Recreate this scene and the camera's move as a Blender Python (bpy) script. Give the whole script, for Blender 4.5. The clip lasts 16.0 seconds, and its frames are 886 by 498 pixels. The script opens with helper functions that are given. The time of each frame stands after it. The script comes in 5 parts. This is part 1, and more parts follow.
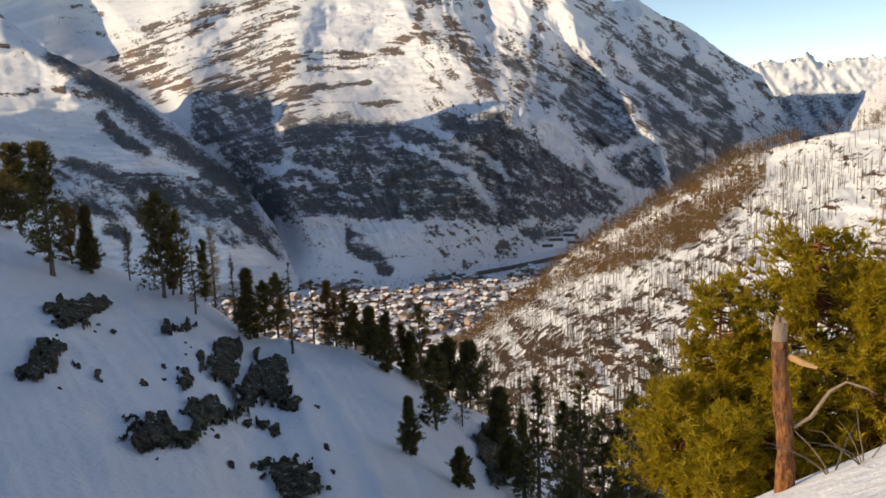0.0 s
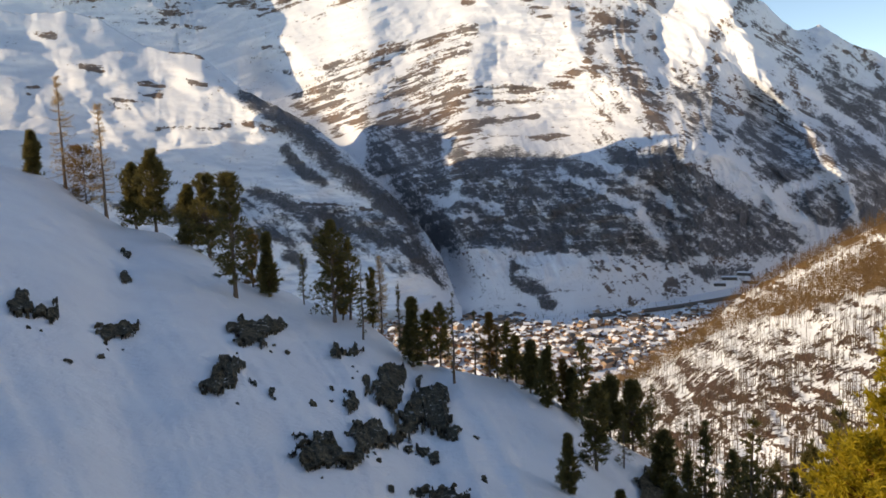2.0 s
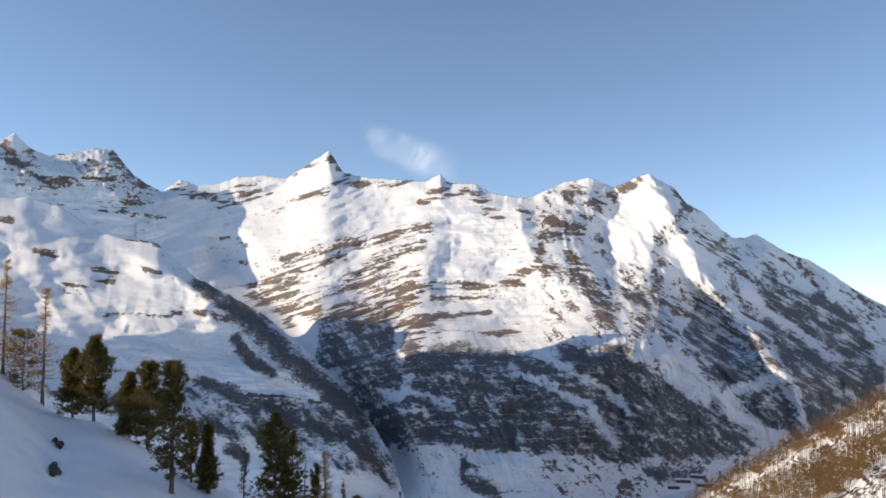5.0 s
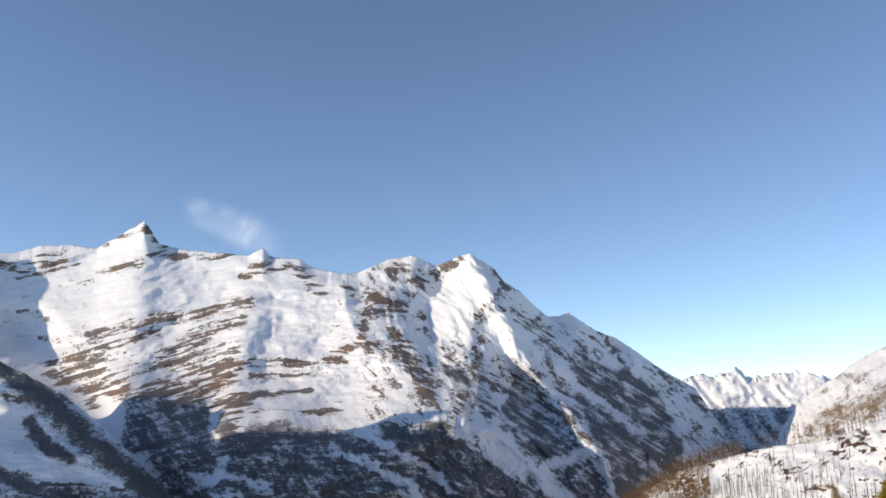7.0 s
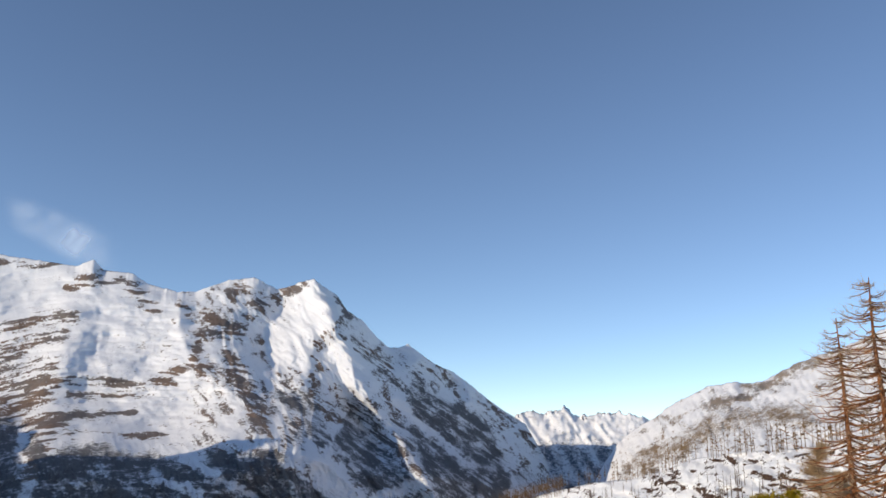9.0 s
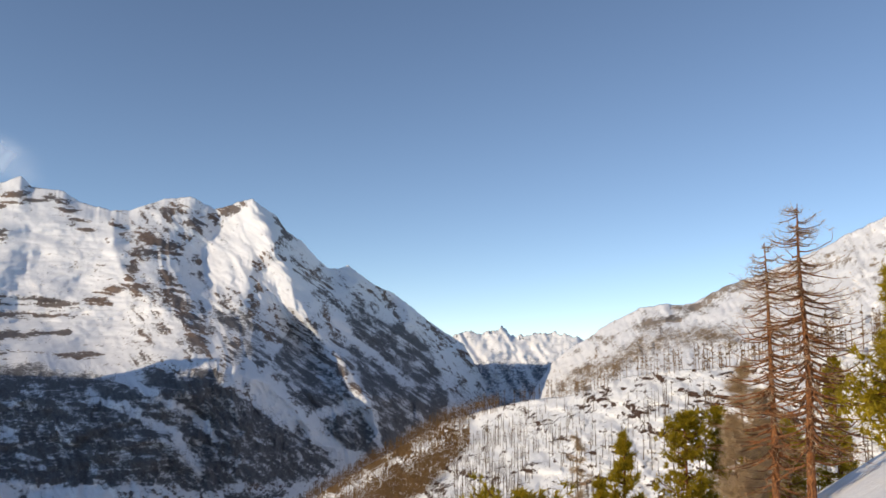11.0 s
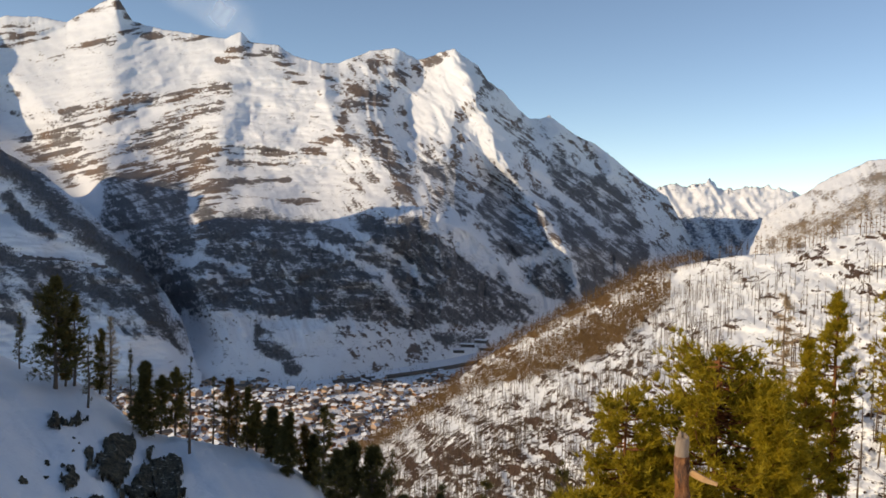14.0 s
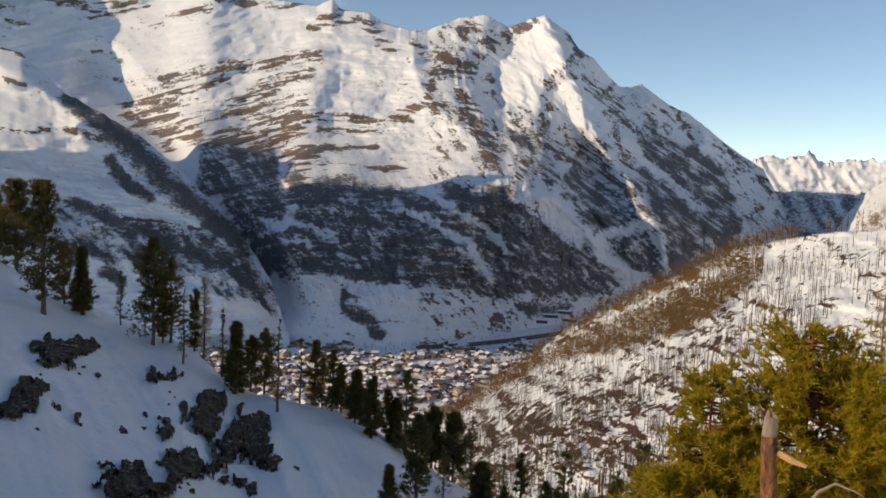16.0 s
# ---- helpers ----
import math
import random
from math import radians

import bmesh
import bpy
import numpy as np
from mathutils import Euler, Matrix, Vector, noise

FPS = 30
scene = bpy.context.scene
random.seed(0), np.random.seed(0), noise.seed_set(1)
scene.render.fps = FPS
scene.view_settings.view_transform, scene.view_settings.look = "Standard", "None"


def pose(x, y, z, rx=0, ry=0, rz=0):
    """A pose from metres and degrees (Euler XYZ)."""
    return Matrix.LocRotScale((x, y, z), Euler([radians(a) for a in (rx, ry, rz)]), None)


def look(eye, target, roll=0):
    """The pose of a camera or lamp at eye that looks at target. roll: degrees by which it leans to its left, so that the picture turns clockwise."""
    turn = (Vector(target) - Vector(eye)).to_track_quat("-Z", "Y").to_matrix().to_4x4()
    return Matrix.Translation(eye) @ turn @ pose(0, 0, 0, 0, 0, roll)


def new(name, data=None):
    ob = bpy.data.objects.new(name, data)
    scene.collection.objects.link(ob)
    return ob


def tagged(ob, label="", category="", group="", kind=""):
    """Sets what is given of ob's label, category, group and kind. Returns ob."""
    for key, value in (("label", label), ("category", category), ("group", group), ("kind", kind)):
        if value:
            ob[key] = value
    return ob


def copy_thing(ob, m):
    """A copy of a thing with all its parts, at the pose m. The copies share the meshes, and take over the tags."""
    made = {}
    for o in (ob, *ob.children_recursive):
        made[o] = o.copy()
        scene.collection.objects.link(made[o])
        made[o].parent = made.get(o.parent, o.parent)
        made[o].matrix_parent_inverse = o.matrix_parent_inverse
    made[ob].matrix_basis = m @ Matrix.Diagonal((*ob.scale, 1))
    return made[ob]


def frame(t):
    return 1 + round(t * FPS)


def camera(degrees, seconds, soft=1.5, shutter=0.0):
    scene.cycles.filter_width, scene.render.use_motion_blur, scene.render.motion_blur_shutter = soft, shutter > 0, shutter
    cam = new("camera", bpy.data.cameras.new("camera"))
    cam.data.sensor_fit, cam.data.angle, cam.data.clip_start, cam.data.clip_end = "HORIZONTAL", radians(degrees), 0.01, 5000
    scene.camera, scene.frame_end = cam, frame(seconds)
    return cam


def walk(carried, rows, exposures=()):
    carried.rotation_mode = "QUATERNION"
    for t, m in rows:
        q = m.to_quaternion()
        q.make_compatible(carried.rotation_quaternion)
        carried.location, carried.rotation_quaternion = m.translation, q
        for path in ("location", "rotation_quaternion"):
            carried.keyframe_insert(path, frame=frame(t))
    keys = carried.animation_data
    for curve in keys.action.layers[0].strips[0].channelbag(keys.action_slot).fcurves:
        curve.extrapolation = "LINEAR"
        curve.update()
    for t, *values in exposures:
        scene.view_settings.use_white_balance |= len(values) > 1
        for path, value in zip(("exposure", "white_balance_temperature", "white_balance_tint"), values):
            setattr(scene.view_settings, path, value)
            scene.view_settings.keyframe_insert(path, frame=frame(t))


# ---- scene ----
# The camera stands on a hillside 400 m above the valley floor and only turns.
EYE = 400.0
cam = camera(55.54, 16.0, soft=1.6)


def turn(t, rx, ry, rz):
    return (t, pose(0, 0, EYE, rx, ry, rz))


walk(cam, [
    turn(0, 80.22, 2.17, -9.18), turn(0.5, 80.51, 1.81, -6.40), turn(1, 81.89, 2.04, -3.25),
    turn(1.5, 82.33, 2.23, -0.58), turn(2, 82.88, 2.13, 2.10), turn(2.5, 84.03, 1.74, 2.03),
    turn(3, 85.94, 1.50, 0.13), turn(3.5, 87.75, 0.85, 0.29), turn(3.7, 88.46, 0.61, 0.47),
    turn(5.8, 98.96, 1.40, -4.47), turn(6, 99.07, 1.63, -5.74), turn(6.5, 99.54, 1.76, -9.62),
    turn(7, 100.92, 1.50, -13.07), turn(7.5, 102.56, 0.83, -15.31), turn(8, 103.92, 0.54, -17.88),
    turn(8.5, 104.10, -0.16, -20.65), turn(9, 102.79, -0.26, -24.11), turn(9.2, 102.59, -0.83, -25.61),
    turn(11.3, 96.34, -0.41, -28.21), turn(11.5, 95.43, -0.13, -27.56), turn(12, 93.26, 0.53, -25.30),
    turn(12.5, 91.25, 0.70, -22.40), turn(13, 89.51, 0.11, -19.96), turn(13.5, 88.26, -0.85, -17.96),
    turn(14, 87.18, -1.36, -14.69), turn(14.5, 86.29, -1.52, -11.71), turn(15, 85.16, -1.81, -9.01),
    turn(15.5, 85.25, -2.29, -9.22), turn(16, 84.87, -2.21, -8.84)],
     exposures=[(0, 0.45, 9400, 10), (1.5, 0.68, 9400, 10), (3, 0.74, 9000, 10), (7, 0.47, 7700, 10), (9, 0.28, 7500, 10),
                (11.5, 0.24, 8200, 10), (13, 0.22, 8600, 10), (15, 0.38, 8900, 10), (16, 0.22, 9000, 10)])

# ---- light: a low winter sun from the left, clear sky ----
SUN_AZ, SUN_EL = radians(-92), radians(19.5)     # azimuth clockwise from +y
sun_way = Vector((math.sin(SUN_AZ) * math.cos(SUN_EL), math.cos(SUN_AZ) * math.cos(SUN_EL), math.sin(SUN_EL)))
sun = new("sun", bpy.data.lights.new("sun", "SUN"))
sun.data.energy, sun.data.angle, sun.data.color = 2.6, radians(0.53), (1.0, 0.91, 0.79)
sun.matrix_world = look(sun_way * 100, (0, 0, 0))
world = bpy.data.worlds.new("sky")
scene.world = world
world.use_nodes = True
wt = world.node_tree
sky = wt.nodes.new("ShaderNodeTexSky")
sky.sky_type, sky.sun_disc = "NISHITA", False
sky.sun_elevation, sky.sun_rotation = SUN_EL, SUN_AZ
sky.altitude, sky.air_density, sky.dust_density, sky.ozone_density = 2000, 0.75, 0.0, 3.2
wt.links.new(sky.outputs[0], wt.nodes["Background"].inputs[0])
wt.nodes["Background"].inputs[1].default_value = 0.15

# ---- materials ----
class Nodes:
    """Short hand for one node material."""

    def __init__(self, name, rough=0.8):
        self.m = bpy.data.materials.new(name)
        self.m.use_nodes = True
        self.t = self.m.node_tree
        self.p = self.t.nodes["Principled BSDF"]
        self.p.inputs["Roughness"].default_value = rough
        self.p.inputs["Specular IOR Level"].default_value = 0.25
        self.geo = self.t.nodes.new("ShaderNodeNewGeometry")

    def link(self, a, b):
        self.t.links.new(a, b)

    def put(self, sock, v):
        if hasattr(v, "links"):
            self.link(v, sock)
        elif isinstance(v, tuple) and len(v) == 3 and sock.type == "RGBA":
            sock.default_value = (*v, 1)
        else:
            sock.default_value = v

    def pos(self, scale=(1, 1, 1), local=False):
        n = self.t.nodes.new("ShaderNodeMapping")
        if local:
            c = self.t.nodes.new("ShaderNodeTexCoord")
            self.link(c.outputs["Object"], n.inputs[0])
        else:
            self.link(self.geo.outputs["Position"], n.inputs[0])
        n.inputs["Scale"].default_value = scale
        return n.outputs[0]

    def noise(self, vec, scale, detail=6, rough=0.6, dist=0.0):
        n = self.t.nodes.new("ShaderNodeTexNoise")
        self.link(vec, n.inputs["Vector"])
        n.inputs["Scale"].default_value, n.inputs["Detail"].default_value = scale, detail
        n.inputs["Roughness"].default_value, n.inputs["Distortion"].default_value = rough, dist
        return n.outputs[0]

    def attr(self, name):
        n = self.t.nodes.new("ShaderNodeAttribute")
        n.attribute_name = name
        return n.outputs["Fac"]

    def math(self, op, a, b=0.0, c=0.0):
        n = self.t.nodes.new("ShaderNodeMath")
        n.operation = op
        for s, v in zip(n.inputs, (a, b, c)):
            self.put(s, v)
        return n.outputs[0]

    def step(self, v, lo, hi, a=0.0, b=1.0):
        n = self.t.nodes.new("ShaderNodeMapRange")
        n.interpolation_type = "SMOOTHSTEP"
        for s, x in zip(n.inputs, (v, lo, hi, a, b)):
            self.put(s, x)
        return n.outputs[0]

    def mix(self, f, a, b):
        n = self.t.nodes.new("ShaderNodeMix")
        n.data_type = "RGBA"
        self.put(n.inputs[0], f)
        self.put(n.inputs[6], a)
        self.put(n.inputs[7], b)
        return n.outputs[2]

    def ramp(self, f, *stops):
        n = self.t.nodes.new("ShaderNodeValToRGB")
        e = n.color_ramp.elements
        while len(e) < len(stops):
            e.new(0.5)
        for el, (p, c) in zip(e, stops):
            el.position, el.color = p, (*c, 1)
        self.put(n.inputs[0], f)
        return n.outputs[0]

    def bump(self, h, strength, distance):
        n = self.t.nodes.new("ShaderNodeBump")
        n.inputs["Strength"].default_value, n.inputs["Distance"].default_value = strength, distance
        self.link(h, n.inputs["Height"])
        self.link(n.outputs[0], self.p.inputs["Normal"])

    def done(self, colour, rough=None):
        self.put(self.p.inputs["Base Color"], colour)
        if rough is not None:
            self.put(self.p.inputs["Roughness"], rough)
        return self.m


SNOW = (0.84, 0.85, 0.87)


def mountain_material(name, rock_a, rock_b, size, forest=(0.092, 0.09, 0.094)):
    """Snow, broken rock and winter forest, by the shares 'rock' and 'forest' kept on the ground."""
    n = Nodes(name, 0.75)
    p = n.pos()
    flat = n.pos((1, 1, 2.6))
    tall = n.pos((1, 1, 0.45))
    coarse = n.noise(flat, 1.0 / (60 * size), 9, 0.68, 0.4)
    fine = n.noise(p, 1.0 / (13 * size), 7, 0.7)
    grit = n.noise(tall, 1.0 / (5 * size), 5, 0.7)
    rock = n.ramp(fine, (0.3, rock_a), (0.7, rock_b))
    rock = n.mix(n.step(n.noise(p, 1.0 / (240 * size), 4, 0.6), 0.42, 0.6), rock, n.mix(0.7, rock, (0.15, 0.145, 0.15)))
    wood = n.mix(n.step(grit, 0.3, 0.75), forest, tuple(c * 2.2 for c in forest))
    snow = n.mix(n.step(coarse, 0.35, 0.7), SNOW, (0.8, 0.81, 0.84))
    ledge = n.noise(n.pos((1, 1, 3.2)), 1.0 / (16 * size), 6, 0.72, 0.3)
    edge = n.math("ADD", n.math("MULTIPLY_ADD", coarse, 0.8, -0.4), n.math("ADD", n.math("MULTIPLY_ADD", fine, 1.2, -0.6), n.math("MULTIPLY_ADD", ledge, 1.7, -0.85)))
    f_rock = n.step(n.math("ADD", n.attr("rock"), edge), 0.38, 0.6)
    blend = n.math("ADD", n.math("ADD", n.attr("forest"), edge), n.math("MULTIPLY_ADD", grit, 1.0, -0.5))
    f_wood = n.step(blend, 0.15, 0.75)
    colour = n.mix(f_wood, n.mix(f_rock, snow, rock), wood)
    h = n.math("ADD", n.math("MULTIPLY", fine, n.math("MULTIPLY_ADD", n.math("MAXIMUM", f_rock, f_wood), 0.9, 0.1)), n.math("MULTIPLY", coarse, 0.35))
    n.bump(h, 0.6, 8 * size)
    return n.done(colour)


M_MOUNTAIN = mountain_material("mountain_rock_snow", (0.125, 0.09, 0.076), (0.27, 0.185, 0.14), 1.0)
# Pale bluish rock and wood: the haze of distance is put into these colours.
M_FAR = mountain_material("hazed_rock_snow", (0.24, 0.25, 0.28), (0.34, 0.35, 0.38), 1.3, (0.09, 0.1, 0.125))
# Lighter, warmer rock and wood: sunlight painted into the colour of this copy.
M_SUNPAINT = mountain_material("sun_painted_rock_snow", (0.26, 0.2, 0.15), (0.4, 0.32, 0.25), 0.8, (0.16, 0.11, 0.065))


def hill_material():
    n = Nodes("hill_snow_scrub", 0.8)
    p = n.pos()
    coarse = n.noise(n.pos((1, 1, 3.0)), 0.06, 6, 0.62, 0.5)
    fine = n.noise(p, 0.42, 4, 0.6)
    speck = n.noise(p, 0.9, 3, 0.6)
    soil = n.ramp(speck, (0.36, (0.02, 0.012, 0.008)), (0.52, (0.07, 0.034, 0.02)), (0.7, (0.17, 0.1, 0.06)))
    edge = n.math("ADD", n.math("MULTIPLY_ADD", coarse, 2.2, -1.1), n.math("MULTIPLY_ADD", fine, 1.6, -0.8))
    f = n.step(n.math("ADD", n.attr("rock"), edge), 0.5, 0.6)
    g = n.step(n.math("ADD", n.attr("forest"), n.math("MULTIPLY", edge, 0.8)), 0.42, 0.6)
    wood = n.ramp(fine, (0.3, (0.13, 0.068, 0.028)), (0.7, (0.3, 0.18, 0.08)))
    snow = n.mix(n.step(coarse, 0.4, 0.65), (0.87, 0.87, 0.87), (0.82, 0.83, 0.85))
    colour = n.mix(g, n.mix(f, snow, soil), wood)
    n.bump(n.math("ADD", n.math("MULTIPLY", coarse, 1.2), n.math("MULTIPLY", fine, n.math("MULTIPLY_ADD", f, 0.6, 0.1))), 0.7, 2.2)
    return n.done(colour)


def snow_material():
    n = Nodes("near_snow", 0.6)
    p = n.pos()
    big = n.noise(p, 0.12, 5, 0.55)
    small = n.noise(p, 1.6, 5, 0.6)
    crust = n.noise(n.pos((1, 1, 3)), 9.0, 4, 0.6)
    f = n.step(n.math("ADD", n.attr("rock"), n.math("MULTIPLY_ADD", small, 1.2, -0.6)), 0.5, 0.62)
    soil = n.ramp(crust, (0.35, (0.05, 0.042, 0.034)), (0.65, (0.16, 0.13, 0.1)))
    snow = n.mix(n.step(big, 0.35, 0.7), (0.93, 0.93, 0.94), (0.88, 0.88, 0.9))
    h = n.math("ADD", n.math("MULTIPLY", big, 3.0), n.math("ADD", small, n.math("MULTIPLY", crust, 0.12)))
    n.bump(h, 0.5, 0.35)
    n.p.inputs["Subsurface Weight"].default_value = 0.0
    return n.done(n.mix(f, snow, soil))


M_HILL = hill_material()
M_SNOW = snow_material()


def plain(name, a, b, scale, rough=0.85, bump=0.0, stretch=(1, 1, 1), local=True, vary=0.0):
    n = Nodes(name, rough)
    f = n.noise(n.pos(stretch, local), scale, 6, 0.65)
    c = n.ramp(f, (0.3, a), (0.7, b))
    if vary:
        o = n.t.nodes.new("ShaderNodeObjectInfo")
        h = n.t.nodes.new("ShaderNodeHueSaturation")
        n.link(n.step(o.outputs["Random"], 0, 1, 1 - vary, 1 + vary), h.inputs["Value"])
        n.link(c, h.inputs["Color"])
        c = h.outputs[0]
    if bump:
        n.bump(f, 0.8, bump)
    return n.done(c)


def rock_material():
    """Grey-green lichened rock, with snow caught on its flat tops."""
    n = Nodes("lichen_rock", 0.9)
    p = n.pos()
    f = n.noise(p, 1.3, 7, 0.68)
    g = n.noise(p, 6.0, 5, 0.7)
    rock = n.ramp(n.math("MULTIPLY_ADD", g, 0.5, n.math("MULTIPLY", f, 0.5)), (0.38, (0.024, 0.02, 0.016)), (0.5, (0.09, 0.078, 0.052)), (0.62, (0.27, 0.235, 0.16)))
    up = n.t.nodes.new("ShaderNodeSeparateXYZ")
    n.link(n.geo.outputs["Normal"], up.inputs[0])
    cap = n.step(n.math("MULTIPLY_ADD", f, 0.7, up.outputs[2]), 1.38, 1.46)
    n.bump(n.math("ADD", f, n.math("MULTIPLY", g, 0.6)), 1.0, 0.5)
    return n.done(n.mix(cap, rock, (0.84, 0.85, 0.87)))

# ---- the land ----
def lattice(ix, iy, iz, seed):
    h = (ix * 374761393 + iy * 668265263 + iz * 2147483647 + seed * 1274126177) & 0xFFFFFFFF
    h = ((h ^ (h >> 13)) * 1103515245) & 0xFFFFFFFF
    h = ((h ^ (h >> 16)) * 2246822519) & 0xFFFFFFFF
    return ((h ^ (h >> 15)) & 0xFFFFFF) / float(0xFFFFFF)


def value_noise(x, y, z=0.0, seed=0):
    x, y, z = np.broadcast_arrays(np.asarray(x, float), np.asarray(y, float), np.asarray(z, float))
    i, j, k = np.floor(x).astype(np.int64), np.floor(y).astype(np.int64), np.floor(z).astype(np.int64)
    u, v, w = x - i, y - j, z - k
    u, v, w = (a * a * a * (a * (a * 6 - 15) + 10) for a in (u, v, w))
    out = 0
    for a in (0, 1):
        for b in (0, 1):
            for c in (0, 1):
                out = out + lattice(i + a, j + b, k + c, seed) * (u if a else 1 - u) * (v if b else 1 - v) * (w if c else 1 - w)
    return out


def fbm(x, y, z=0.0, octaves=5, seed=0, gain=0.5, ridged=False):
    total, amp, norm = 0.0, 1.0, 0.0
    for o in range(octaves):
        v = value_noise(x * 2 ** o, y * 2 ** o, z * 2 ** o, seed + o)
        total = total + amp * (1 - abs(2 * v - 1) if ridged else v)
        norm, amp = norm + amp, amp * gain
    return total / norm


def along(points, az):
    a = np.array(points)
    return np.interp(az, a[:, 0], a[:, 1])


def soft_along(points, az, window=1.5):
    """The same with rounded corners."""
    return sum(along(points, az + d * window) * w for d, w in ((-1, 0.12), (-0.5, 0.23), (0, 0.3), (0.5, 0.23), (1, 0.12)))


def stroke(az, el, points, width):
    """1 on a line of bearings and heights, falling to 0 at that width in degrees on both sides."""
    d = np.full(np.shape(az), 1e9)
    for (a, b), (c, e) in zip(points, points[1:]):
        t = np.clip(((az - a) * (c - a) + (el - b) * (e - b)) / max((c - a) ** 2 + (e - b) ** 2, 1e-9), 0, 1)
        d = np.minimum(d, (az - a - t * (c - a)) ** 2 + (el - b - t * (e - b)) ** 2)
    return np.clip(1 - np.sqrt(d) / width, 0, 1)


def smooth(v, lo, hi):
    t = np.clip((v - lo) / (hi - lo), 0, 1)
    return t * t * (3 - 2 * t)


def place(az, r, z):
    """The point at that bearing and distance from the look-out, z above the look-out."""
    a = np.radians(az)
    return np.stack([r * np.sin(a), r * np.cos(a), EYE + z], -1)


def grid_mesh(name, xyz, material, attrs=(), wrap=False):
    """A mesh of quads over a grid of points [rows, columns, 3]."""
    rows, cols = xyz.shape[:2]
    idx = np.arange(rows * cols).reshape(rows, cols)
    if wrap:
        idx = np.concatenate([idx, idx[:, :1]], 1)
    q = np.stack([idx[:-1, :-1], idx[:-1, 1:], idx[1:, 1:], idx[1:, :-1]], -1).reshape(-1, 4)
    me = bpy.data.meshes.new(name)
    me.vertices.add(rows * cols)
    me.vertices.foreach_set("co", xyz.astype(np.float32).ravel())
    me.loops.add(q.size)
    me.loops.foreach_set("vertex_index", q.astype(np.int32).ravel())
    me.polygons.add(len(q))
    me.polygons.foreach_set("loop_start", np.arange(0, q.size, 4, dtype=np.int32))
    me.polygons.foreach_set("use_smooth", np.ones(len(q), bool))
    for key, values in attrs:
        me.attributes.new(key, "FLOAT", "POINT").data.foreach_set("value", np.asarray(values, np.float32).ravel())
    me.update(calc_edges=True)
    me.validate()
    me.materials.append(material)
    return new(name, me)


def slope_sheet(name, material, az, foot, crest, r_foot, r_crest, profile, shape, rows, back=(0.25, 14), cover=None, distance=None):
    """A mountain side from its foot to its crest line and down behind it. foot and crest give heights in degrees by bearing,
    profile the way from near to far, shape(az, el, u) the relief in metres towards the valley."""
    u = np.linspace(0, 1, rows)[:, None]
    A = np.broadcast_to(az[None, :], (rows, len(az)))
    rf, rc = soft_along(r_foot, az, 3), soft_along(r_crest, az, 3)
    f = (along(foot, az) if foot else np.degrees(np.arctan2(-(EYE + 5), rf)))[None, :]
    c = crest(az)
    pad = np.pad(c, 60, mode="edge")
    c_soft = np.convolve(pad, np.hanning(61) / np.hanning(61).sum(), "same")[60:-60]
    c_mid = np.convolve(pad, np.hanning(15) / np.hanning(15).sum(), "same")[60:-60]
    el = f + (c_soft[None, :] - f) * u + (c_mid - c_soft)[None, :] * u ** 14 + (c - c_mid)[None, :] * u ** 40
    r = distance(A, el) if distance else rf[None, :] + (rc - rf)[None, :] * profile(u)
    r = r - shape(A, el, u * np.ones_like(A))
    z = r * np.tan(np.radians(el))
    xyz = place(A, r, z)
    normal = np.cross(np.gradient(xyz, axis=1), np.gradient(xyz, axis=0))
    steep = 1 - abs(normal[..., 2]) / np.maximum(np.linalg.norm(normal, axis=-1), 1e-6)
    attrs = [np.clip(a, -1, 2) for a in cover(A, el, u * np.ones_like(A), steep)]
    ub = np.linspace(0, 1, back[1])[1:, None]
    rb = r[-1:] * (1 + back[0] * ub)
    zb = z[-1:] - (z[-1:] + EYE + 20) * ub ** 1.2
    xyz = np.concatenate([xyz, place(np.broadcast_to(az[None, :], rb.shape), rb, zb)], 0)
    full = [np.concatenate([a, np.broadcast_to(a[-1:] , rb.shape)], 0) for a in attrs]
    return grid_mesh(name, xyz, material, list(zip(("rock", "forest"), full)))


# -- the great mountain over the village --
SKY_LEFT = [(-40, 12.5), (-34, 12), (-30.5, 12.6), (-27.1, 11.9), (-26.2, 12.6), (-25.2, 11.7), (-24.3, 11.4), (-22.7, 11.7), (-21.5, 12.1), (-20.5, 12), (-19.3, 10.6), (-18.4, 10), (-17.5, 9.5), (-16.3, 10.4), (-15.2, 10), (-13.8, 10.2), (-12.7, 10.7), (-11.2, 10.8), (-9.4, 10.7), (-8.2, 11.5), (-7.1, 12.2), (-6.6, 12.6), (-6.3, 12.2), (-5.6, 11.1), (-4.1, 10.8), (-1, 10.6), (0.1, 10.5), (1.1, 11), (1.7, 10.4), (3.5, 10.3), (4.5, 9.7)]
SKY_MAIN = SKY_LEFT + [(6.4, 9.3), (7.5, 9.4), (8.4, 9.8), (9.5, 10.2), (11.2, 10.5), (12.1, 10.1), (12.7, 9.8), (13.6, 10), (14.3, 10.3), (15.2, 10.6), (15.7, 10.2), (16.8, 9.5), (17.5, 8.5), (18.5, 7.9), (19.5, 6.8), (20.3, 6.1), (21, 6), (21.7, 6.3), (22.5, 5.7), (23.5, 5), (24.7, 4.5), (25.7, 3.8), (27.4, 2.4), (29.6, 1), (30.8, -1.1), (31.9, -2.6), (33, -3.5), (34.5, -4.6)]
